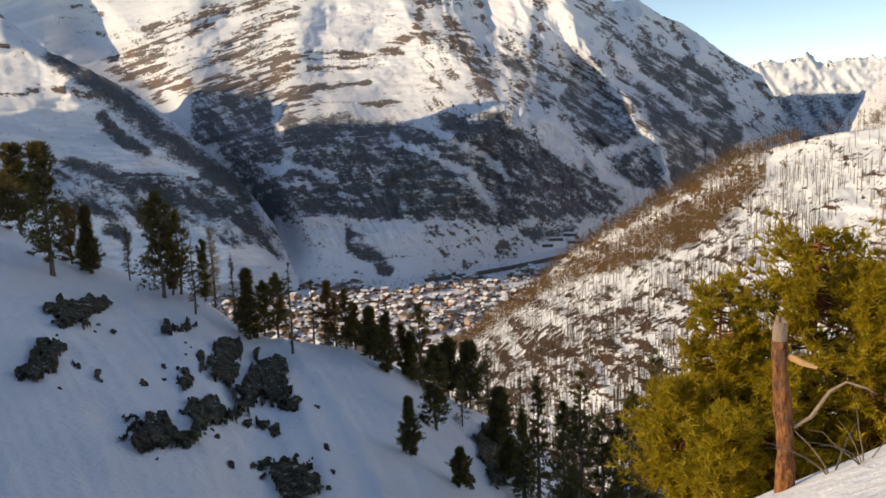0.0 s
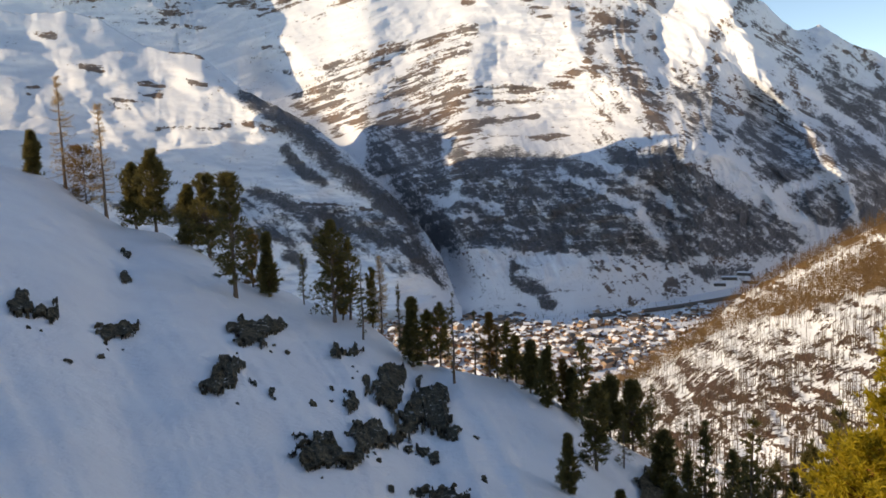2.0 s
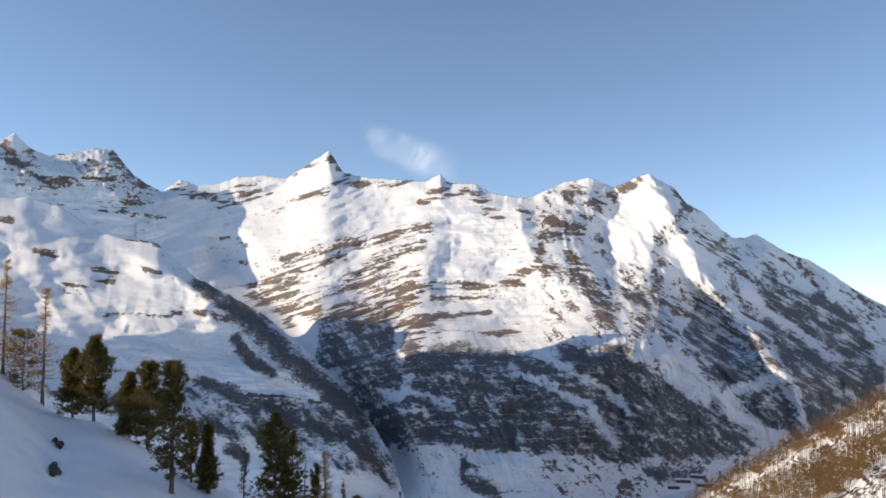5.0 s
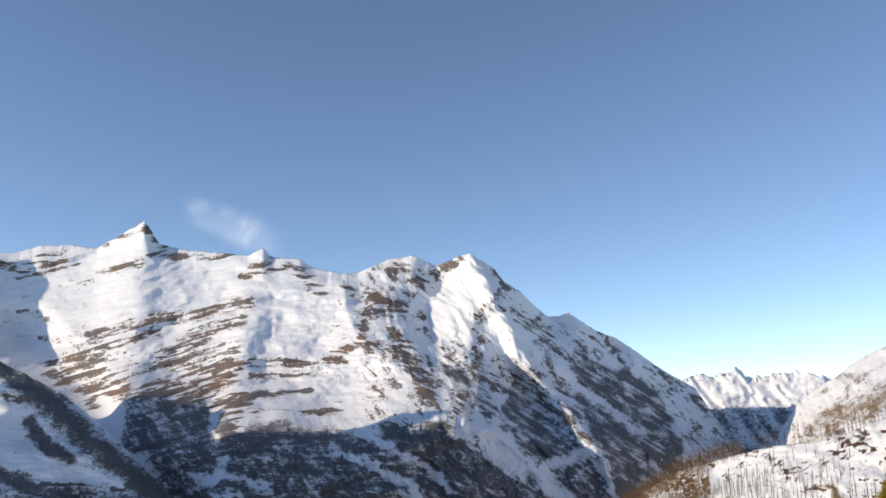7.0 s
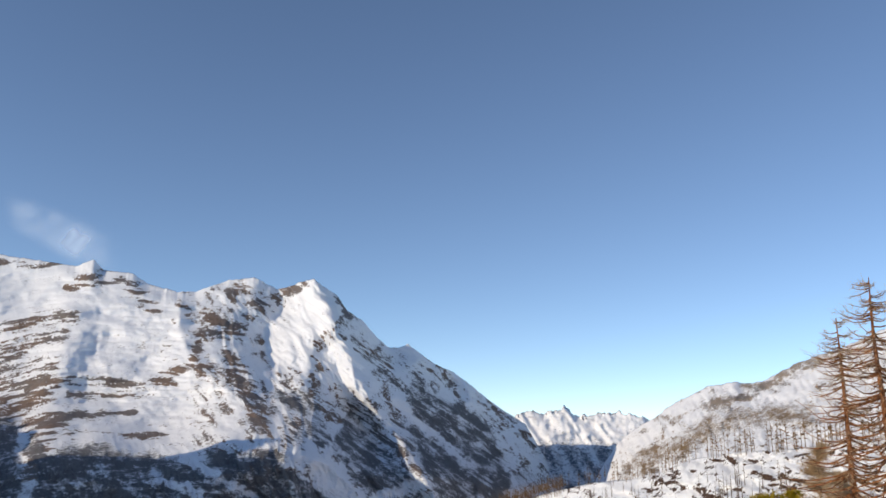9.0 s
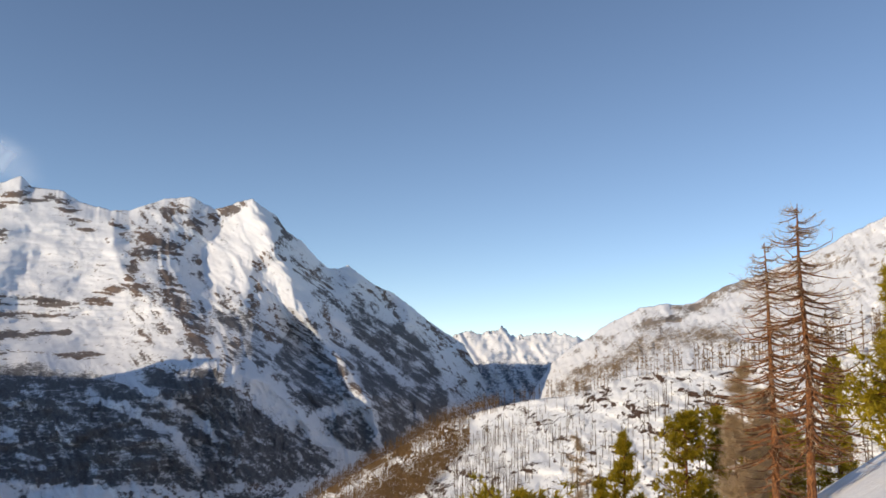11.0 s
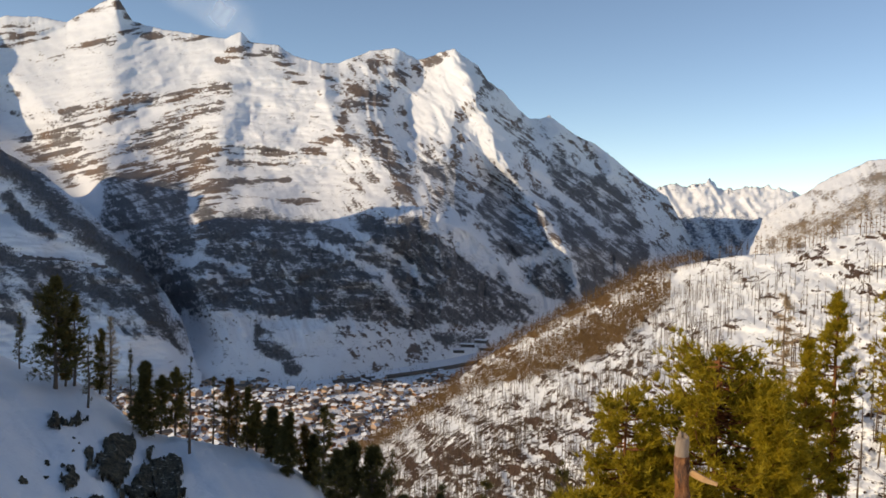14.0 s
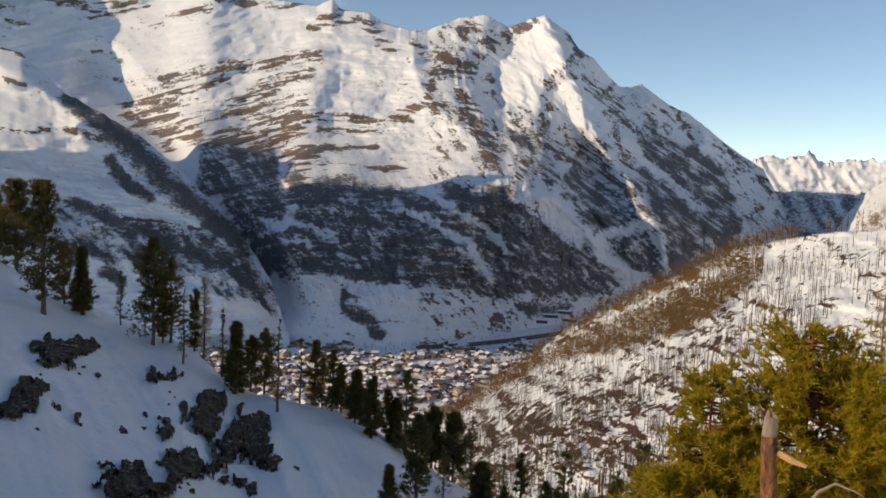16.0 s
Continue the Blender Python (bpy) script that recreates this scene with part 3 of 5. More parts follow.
AZ = np.linspace(-36, -1.2, 385)
flank = slope_sheet("mountain_flank", M_MOUNTAIN, AZ, None, flank_crest,
                   [(-40, 2500), (-10, 1950), (-1, 1850)], [(-40, 3500), (-25, 3300), (-15, 2900), (-8, 2350), (-1.2, 1880)],
                   lambda u: 0.55 * u + 0.45 * u * u, flank_shape, 215, (0.06, 8), flank_cover)
tagged(flank, "snowy mountain flank with a forested spur above the gorge", "mountain", kind="structure")


# -- the far range and the sunny side of the lower valley --
def far_crest(az):
    return along([(20, 1.5), (28.5, 1.6), (29.3, 1.8), (30.8, 1.8), (32.2, 1.9), (33, 1.6), (35.6, 1.8), (37.8, 1.4), (46, 1.2)], az) \
        + 0.9 * (fbm(az * 1.3, 0.5, seed=23, octaves=5, gain=0.62, ridged=True) - 0.62) + 0.3 * np.clip(1 - abs(az - 32.25) / 0.5, 0, 1)


AZ = np.linspace(20, 46, 320)
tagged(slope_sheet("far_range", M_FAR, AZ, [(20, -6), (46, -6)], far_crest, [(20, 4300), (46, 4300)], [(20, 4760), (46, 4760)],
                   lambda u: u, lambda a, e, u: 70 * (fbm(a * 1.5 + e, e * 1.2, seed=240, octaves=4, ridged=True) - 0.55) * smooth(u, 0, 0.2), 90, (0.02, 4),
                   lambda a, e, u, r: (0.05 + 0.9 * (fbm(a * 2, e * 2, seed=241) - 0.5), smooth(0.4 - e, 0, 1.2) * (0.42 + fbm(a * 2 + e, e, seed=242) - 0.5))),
       "distant snow range beyond the valley, pale haze painted into its colour", "mountain range", kind="structure")

# Past 60 degrees, out of view, the crest is raised to bounce sunlight back.
SUNNY = [(33.2, -4.5), (34.3, -2), (34.9, -1.1), (35.7, -0), (36.8, 0.8), (38, 1.5), (39.3, 2.4), (40.3, 2.9), (41.6, 3.5), (42.6, 3.7), (43.8, 3.6), (44.9, 3.8), (45.8, 4.3), (46.6, 4.7), (47.6, 5), (48.5, 5.3), (50.2, 5.9), (55.6, 8.4), (59, 10), (66, 17), (75, 21)]


def sunny_crest(az):
    return along(SUNNY, az) + 0.3 * (fbm(az * 1.6, 0.5, seed=33, octaves=5, gain=0.6) - 0.5)


def sunny_cover(az, el, u, r):
    mess = fbm(az * 1.6 - el * 0.8, el * 2.6, seed=291, octaves=5, gain=0.6)
    down = along(SUNNY, az) - el
    rib = fbm(az * 3.4 + el * 1.2, el * 1.1, seed=293, octaves=5, gain=0.6, ridged=True)
    rock = -0.02 + 1.5 * (mess - 0.5) + 1.1 * (rib - 0.55) + 0.35 * smooth(down, 0.8, 2.2) * smooth(42 - az, 0, 4)
    rock = np.maximum(rock, 0.9 * stroke(az, el, [(41, 2.2), (43, 2.6), (45, 3.6), (48, 5.0)], 0.8) ** 0.7 - 0.2 + 1.2 * (mess - 0.5))
    forest = 0.6 * stroke(az, el, [(37, -1.3), (39.3, -0.4), (41.6, 1.0), (44, 1.6), (47, 1.6)], 0.9) ** 0.6 + 0.8 * (mess - 0.5)
    return rock, forest


AZ = np.linspace(33.2, 75, 460)
tagged(slope_sheet("sunlit_mountain", M_SUNPAINT, AZ, [(33, -7), (40, -5), (75, -4)], sunny_crest, [(33, 3600), (38, 2300), (44, 1500), (75, 1300)], [(33, 4100), (38, 3900), (46, 3400), (56, 2700), (75, 2400)],
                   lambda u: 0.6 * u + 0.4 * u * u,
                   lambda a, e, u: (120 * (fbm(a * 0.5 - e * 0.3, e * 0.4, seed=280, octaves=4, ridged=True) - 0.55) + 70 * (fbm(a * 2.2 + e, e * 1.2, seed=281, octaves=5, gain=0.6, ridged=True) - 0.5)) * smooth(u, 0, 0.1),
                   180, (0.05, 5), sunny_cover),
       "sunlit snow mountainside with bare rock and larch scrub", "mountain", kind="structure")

# -- the larch hill on the right --
HILL = [(4, -19.5), (8.4, -16.9), (10.5, -15.6), (13.8, -13.4), (15.7, -11.9), (17.4, -10.3), (19.2, -9.2), (22.5, -7.3), (25.8, -5.5), (28.2, -4.1), (30.5, -3.5), (33.9, -2.6), (35.8, -2.5), (38, -2.0), (40.2, -1.1), (43.1, -0.6), (45.9, -0.5), (50, 0.2), (56, 1.0), (75, 2)]
HILL_R = [(4, 1150), (8.4, 1120), (17, 1050), (26, 900), (36, 780), (46, 560), (56, 420), (75, 350)]
HILL_FOOT_R = [(4, 240), (20, 200), (40, 150), (56, 110), (75, 95)]
BAND_EDGE = [(4, -18.8), (8.6, -17.5), (12, -15.6), (15.7, -13.2), (18.2, -12.2), (20.9, -11.7), (23.6, -10.6), (25.8, -9.9), (27.9, -8.0), (31, -5), (36, -3), (75, 0)]


def hill_crest(az):
    return along(HILL, az) + 0.15 * (fbm(az * 1.1, 0.5, seed=53, octaves=4) - 0.5)


def hill_r(az, el):
    """The hill is a broad plane that falls to the left and towards the village, rounded off at its crest."""
    a = np.radians(az)
    t = np.tan(np.radians(el)) - 0.56 * np.sin(a) + 0.30 * np.cos(a)
    flat = 100 / np.maximum(-t, 0.02)
    cap = soft_along(HILL_R, az, 3) * 1.12
    return (flat ** -5 + cap ** -5) ** -0.2


def hill_shape(az, el, u):
    return (38 * (fbm(az * 0.5 + el * 0.3, el * 0.5, seed=300, octaves=4) - 0.5) + 26 * (fbm(az * 1.3 + 0.6 * el, el * 2.0, seed=301, octaves=5, gain=0.6) - 0.5)) * smooth(u, 0, 0.15) * (0.2 + 0.9 * u)


def hill_cover(az, el, u, r):
    mess = fbm(az * 0.9 + el * 0.5, el * 1.9, seed=391, octaves=5, gain=0.6)
    lean = smooth(33 - az, 0, 6)
    strips = fbm(az * 0.8, el * 5.0, seed=395, octaves=5, gain=0.6)
    rock = 0.37 * lean + 0.06 + 1.3 * (mess - 0.5) + 0.9 * (np.clip(r, 0, 0.7) - 0.2) + (1 - lean) * (1.5 * (strips - 0.5) + 0.06) + 0.25 * stroke(az, el, [(13, -18), (17, -16.5), (21, -16)], 4) * lean
    band = smooth(el - along(BAND_EDGE, az), 0.0, 0.5)
    gap = stroke(az, el, [(16.2, -11.8), (19.4, -10.0), (23, -8.2), (26, -6.6), (30, -4.6)], 0.5) ** 0.6 * smooth(mess, 0.25, 0.42)
    forest = band * (0.5 + 1.6 * (mess - 0.5)) * smooth(31 - az, 0, 4) - 0.6 * gap
    return rock, forest


AZ = np.linspace(4, 75, 680)
hill = slope_sheet("hillside", M_HILL, AZ, [(4, -29), (30, -29), (60, -18.5), (75, -18.5)], hill_crest, HILL_FOOT_R, HILL_R,
                   lambda u: u, hill_shape, 320, (0.3, 10), hill_cover, hill_r)
tagged(hill, "sunlit hillside with patchy snow and brown scrub", "hillside", kind="structure")

# -- the ground: the look-out's bank, the shaded slope opposite, and the valley floor to the horizon --
NEAR = [(-110, 0), (-100, 3), (-93, 6), (-85, 12.5), (-75, 15.5), (-60, 13), (-45, 6), (-36, 2.1), (-34, 1.5), (-27.9, -0.8), (-26.1, -2), (-23.9, -4.1), (-20.3, -5.3), (-17.2, -7.2), (-13.6, -9.3), (-11, -10.8), (-8.8, -11.7), (-5.7, -13.9), (-4.2, -15.0), (-1.9, -15.2), (1.6, -16.2), (5.4, -17.7), (7.7, -19.1), (10.5, -20.4), (13.3, -21.9), (15.7, -23.3), (17.3, -25), (24, -30), (40, -40)]
NEAR_R = [(-60, 220), (-34, 212), (-27, 196), (-20, 160), (-12, 128), (-4, 112), (7, 104), (17, 112), (40, 112)]
FAR_Z = [(0, -60), (60, -60), (160, -90), (400, -230), (1150, -372), (1400, -392), (1800, -398), (4900, -398)]


def ground_z(x, y):
    """Height of the ground, relative to the look-out."""
    r = np.hypot(x, y)
    az = np.degrees(np.arctan2(x, y))
    side = np.clip((abs(az) - 60) / 60, 0, 1)
    rc = soft_along(NEAR_R, az, 4)
    zc = rc * np.tan(np.radians(soft_along(NEAR, az, 1.3)))
    z0 = -23.5
    slope = z0 + (zc - z0) * np.minimum(r / rc, 1) - 0.75 * np.maximum(r - rc, 0)
    run = fbm((az + 0.12 * r) * 0.32, r * 0.012, seed=405, octaves=4, gain=0.5, ridged=True)       # runnels down the slope
    slope = slope + (2.2 * (fbm(x * 0.05, y * 0.04, seed=401, octaves=3) - 0.5) + 0.9 * (run - 0.6)) * smooth(r, 20, 60) + 0.9 * (fbm(x * 0.2, y * 0.2, seed=402, octaves=4) - 0.5)
    slope = slope - 60 * smooth(abs(az + 30), 75, 110)
    bank = -1.75 + 0.36 * x - 0.62 * y - 0.35 * np.maximum(r - 46, 0) + 0.5 * (fbm(x * 0.25, y * 0.25, seed=403, octaves=4) - 0.5)
    bank = bank - 0.012 * np.minimum(x, 0) ** 2 - np.minimum(0.5 * np.maximum(r - 15, 0), 8.0) * smooth(52 - az, 0, 18)
    bank = np.where(y < 0, np.minimum(bank, -1.75 + 0.30 * np.clip(x, -40, 20)), bank)
    near = np.maximum(slope, bank) + 0.4 * np.exp(-abs(slope - bank) / 1.5)
    far = along(FAR_Z, r)
    return np.maximum(near, far)


def ground_hit(az, el, lo=3.0, hi=235.0):
    """Distance at which a ray from the look-out meets the near ground."""
    rr = np.linspace(lo, hi, 1600)
    x, y = rr * math.sin(radians(az)), rr * math.cos(radians(az))
    over = rr * math.tan(radians(el)) - ground_z(x, y)
    k = np.argmax(over < 0) if (over < 0).any() else np.argmin(over)
    return float(rr[k])


ring = np.concatenate([np.linspace(0.02, 10, 24), np.linspace(10.7, 240, 235), np.geomspace(244, 4900, 64)])
bear = np.concatenate([np.linspace(-36, 64, 480), np.linspace(64, 324, 100)[1:-1]])
R2, A2 = np.meshgrid(ring, bear, indexing="ij")
A2w = (A2 + 180) % 360 - 180
gx, gy = R2 * np.sin(np.radians(A2w)), R2 * np.cos(np.radians(A2w))
gz = ground_z(gx, gy)
ground = grid_mesh("ground", np.stack([gx, gy, EYE + gz], -1), M_SNOW, [("rock", 0.0 * gx)], wrap=True)
tagged(ground, "snow-covered ground, smooth and shaded on the near slope", "snow ground", kind="structure")

# -- a ridge added west of the gorge, outside the view, to keep the sun off the foot of the great mountain --
sx, sy = np.meshgrid(np.linspace(-2800, -1230, 130), np.linspace(1050, 2850, 130), indexing="xy")
height = 1190 * np.exp(-((sx + 1780) / 330) ** 2) * smooth(sy, 1640, 1800) * (1 - smooth(sy, 2370, 2620))
height += 160 * (fbm(sx / 220, sy / 220, seed=501, octaves=5, ridged=True) - 0.5) * smooth(height, 0, 300)
tagged(grid_mesh("mountain_shoulder", np.stack([sx, sy, height - 8], -1), M_MOUNTAIN, [("rock", 0.25 + 0 * sx), ("forest", 0 * sx)]),
       "unseen snowy ridge added to shade the mountain's foot", "mountain", kind="structure")

# -- unseen slopes added behind the look-out, closing the valley, to bounce sunlight into the shade --
AZ = np.linspace(75, 232, 200)
tagged(slope_sheet("mountain_behind", M_SUNPAINT, AZ, [(75, -16), (232, -16)], lambda a: 21 + 5 * (fbm(a * 0.08, 0.5, seed=43, octaves=4) - 0.5) - 16 * smooth(a, 170, 232),
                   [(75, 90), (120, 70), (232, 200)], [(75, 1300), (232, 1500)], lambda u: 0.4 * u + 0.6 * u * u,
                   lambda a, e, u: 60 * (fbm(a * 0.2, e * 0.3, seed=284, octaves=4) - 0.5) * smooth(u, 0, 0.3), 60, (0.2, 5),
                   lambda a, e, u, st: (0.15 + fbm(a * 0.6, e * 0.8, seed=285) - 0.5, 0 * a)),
       "unseen sunlit snow slopes added to bounce light into the valley", "mountain", kind="structure")

# ---- tools for things ----
def part(name, me, material, parent, label="", smooth_it=False):
    if material:
        me.materials.append(material)
    if smooth_it:
        me.polygons.foreach_set("use_smooth", np.ones(len(me.polygons), bool))
    ob = new(name, me)
    ob.parent = parent
    return tagged(ob, label) if label else ob


def poly_mesh(name, verts, faces):
    me = bpy.data.meshes.new(name)
    me.from_pydata([tuple(map(float, v)) for v in verts], [], faces)
    me.update()
    return me


def tri_mesh(name, tris):
    """A mesh of loose triangles [n, 3, 3]."""
    n = len(tris)
    me = bpy.data.meshes.new(name)
    me.vertices.add(3 * n)
    me.vertices.foreach_set("co", np.asarray(tris, np.float32).ravel())
    me.loops.add(3 * n)
    me.loops.foreach_set("vertex_index", np.arange(3 * n, dtype=np.int32))
    me.polygons.add(n)
    me.polygons.foreach_set("loop_start", np.arange(0, 3 * n, 3, dtype=np.int32))
    me.update(calc_edges=True)
    return me


def tube(path, radii, sides=6):
    """Vertices and faces of a tube along a path."""
    path = np.asarray(path, float)
    d = np.gradient(path, axis=0)
    d /= np.maximum(np.linalg.norm(d, axis=1, keepdims=True), 1e-9)
    ref = np.where(abs(d[:, 2:3]) > 0.9, np.array([[1.0, 0, 0]]), np.array([[0, 0, 1.0]]))
    a = np.cross(d, ref)
    a /= np.linalg.norm(a, axis=1, keepdims=True)
    b = np.cross(d, a)
    ang = np.arange(sides) * 2 * np.pi / sides
    ringv = path[:, None] + np.asarray(radii)[:, None, None] * (a[:, None] * np.cos(ang)[None, :, None] + b[:, None] * np.sin(ang)[None, :, None])
    n = len(path)
    faces = [(i * sides + k, i * sides + (k + 1) % sides, (i + 1) * sides + (k + 1) % sides, (i + 1) * sides + k) for i in range(n - 1) for k in range(sides)]
    faces.append(tuple(range((n - 1) * sides, n * sides)))
    faces.append(tuple(reversed(range(sides))))
    return ringv.reshape(-1, 3), faces


def join(pieces):
    verts, faces, k = [], [], 0
    for v, f in pieces:
        verts.append(np.asarray(v))
        faces += [tuple(i + k for i in q) for q in f]
        k += len(v)
    return np.concatenate(verts), faces


def needle_material(name, a, b, c):
    n = Nodes(name, 0.6)
    f = n.noise(n.pos((1, 1, 1), True), 2.2, 4, 0.6)
    i = n.t.nodes.new("ShaderNodeNewGeometry").outputs["Random Per Island"]
    col = n.mix(n.math("MULTIPLY", i, 0.7), n.ramp(f, (0.3, a), (0.7, b)), c)
    n.p.inputs["Transmission Weight"].default_value = 0.0
    tr = n.t.nodes.new("ShaderNodeBsdfTranslucent")
    mx = n.t.nodes.new("ShaderNodeMixShader")
    mx.inputs[0].default_value = 0.45
    n.done(col)
    n.link(col, tr.inputs[0])
    n.link(n.p.outputs[0], mx.inputs[1])
    n.link(tr.outputs[0], mx.inputs[2])
    n.link(mx.outputs[0], n.t.nodes["Material Output"].inputs[0])
    return n.m


# Conifer needles twice: sunlight painted into the first colour, shade into the second.
M_SUNNEEDLES = needle_material("sun_painted_needles", (0.24, 0.19, 0.018), (0.48, 0.36, 0.025), (0.62, 0.46, 0.05))
M_SHADENEEDLES = needle_material("shade_painted_needles", (0.085, 0.082, 0.032), (0.15, 0.135, 0.045), (0.27, 0.2, 0.065))
M_LARCH = needle_material("larch_twigs", (0.46, 0.33, 0.2), (0.62, 0.46, 0.29), (0.74, 0.58, 0.38))
M_BARETREE = needle_material("bare_tree", (0.1, 0.068, 0.046), (0.17, 0.118, 0.078), (0.25, 0.18, 0.12))
M_SLOPEWOOD = needle_material("slope_wood", (0.05, 0.042, 0.034), (0.1, 0.08, 0.06), (0.14, 0.11, 0.08))
M_OLIVE = needle_material("olive_needles", (0.13, 0.11, 0.03), (0.24, 0.185, 0.05), (0.34, 0.25, 0.08))
M_RUST = needle_material("rusty_twigs", (0.17, 0.09, 0.02), (0.3, 0.17, 0.04), (0.36, 0.22, 0.07))
M_BARK = plain("pine_bark", (0.07, 0.03, 0.016), (0.36, 0.14, 0.05), 9.0, 0.9, 0.03, (1, 1, 0.25))
M_GREYBARK = plain("grey_bark", (0.09, 0.07, 0.055), (0.26, 0.19, 0.14), 9.0, 0.9, 0.02, (1, 1, 0.2))
M_DEADWOOD = plain("dead_wood", (0.2, 0.14, 0.1), (0.4, 0.31, 0.23), 8.0, 0.85, 0.02, (1, 1, 0.2))
M_ROCK = rock_material()


def flaky_bark():
    n = Nodes("flaky_orange_bark", 0.9)
    f = n.noise(n.pos((1, 1, 0.3), True), 16.0, 6, 0.7, 0.6)
    g = n.noise(n.pos((1, 1, 0.6), True), 4.0, 4, 0.6)
    bark = n.ramp(f, (0.38, (0.07, 0.028, 0.014)), (0.5, (0.27, 0.105, 0.04)), (0.62, (0.48, 0.21, 0.085)))
    n.bump(f, 1.0, 0.06)
    return n.done(n.mix(n.step(g, 0.45, 0.65), bark, n.mix(0.5, bark, (0.12, 0.08, 0.06))))


M_FLAKY = flaky_bark()
M_TANBARK = plain("tan_larch_bark", (0.2, 0.13, 0.085), (0.4, 0.28, 0.18), 8.0, 0.9, 0.01, (1, 1, 0.3))


def tufts(centres, ways, size, count, rng, width=0.06, spread=1.15):
    """Bunches of needles: thin triangles that fan out from each centre."""
    n = len(centres)
    c = np.repeat(centres, count, 0)
    w = np.repeat(ways, count, 0) + rng.normal(0, spread, (n * count, 3))
    w /= np.maximum(np.linalg.norm(w, axis=1, keepdims=True), 1e-6)
    length = size * rng.uniform(0.6, 1.25, (n * count, 1))
    side = np.cross(w, rng.normal(0, 1, (n * count, 3)))
    side /= np.maximum(np.linalg.norm(side, axis=1, keepdims=True), 1e-6)
    base = c - 0.2 * w * length
    return np.stack([base - side * width * length, base + side * width * length, c + w * length], 1)


def crown_points(height, low, radius, limbs, rng, lift, gaps):
    """Limbs of a conifer: for each its polyline of five points. radius(h) for h from 0 at the lowest limb to 1 at the tip."""
    out = []
    patch = rng.uniform(0, 1, (7, 9))
    for i in range(limbs):
        h = rng.uniform(0, 1) ** 0.85 * 0.985
        a = rng.uniform(0, 2 * np.pi)
        if patch[int(h * 6.99), int(a / 6.2832 * 8.99)] < gaps:
            continue
        L = radius(h) * rng.uniform(0.55, 1.1)
        z = low + h * (height - low)
        t = np.linspace(0, 1, 5)
        rise = (lift(h) + rng.normal(0, 0.16)) * L
        p = np.stack([np.cos(a) * L * t, np.sin(a) * L * t, z + rise * t ** 1.6 - 0.12 * L * np.sin(t * np.pi)], 1)
        p[1:, :2] += rng.normal(0, 0.05 * L, (4, 2))
        out.append(p)
    return out


def tree_thing(label, category, trunk_mesh, limb_mesh, crown_mesh, bark, crown_mat, crown_label=""):
    thing = new("pine_tree" if category == "pine" else "larch_tree" if category == "larch" else "tree")
    part("trunk", trunk_mesh, bark, thing, smooth_it=True)
    if limb_mesh:
        tagged(part("branchwork", limb_mesh, bark, thing), kind="stuff")
    if crown_mesh:
        tagged(part("crown", crown_mesh, crown_mat, thing, crown_label), kind="stuff")
    return tagged(thing, label, category)


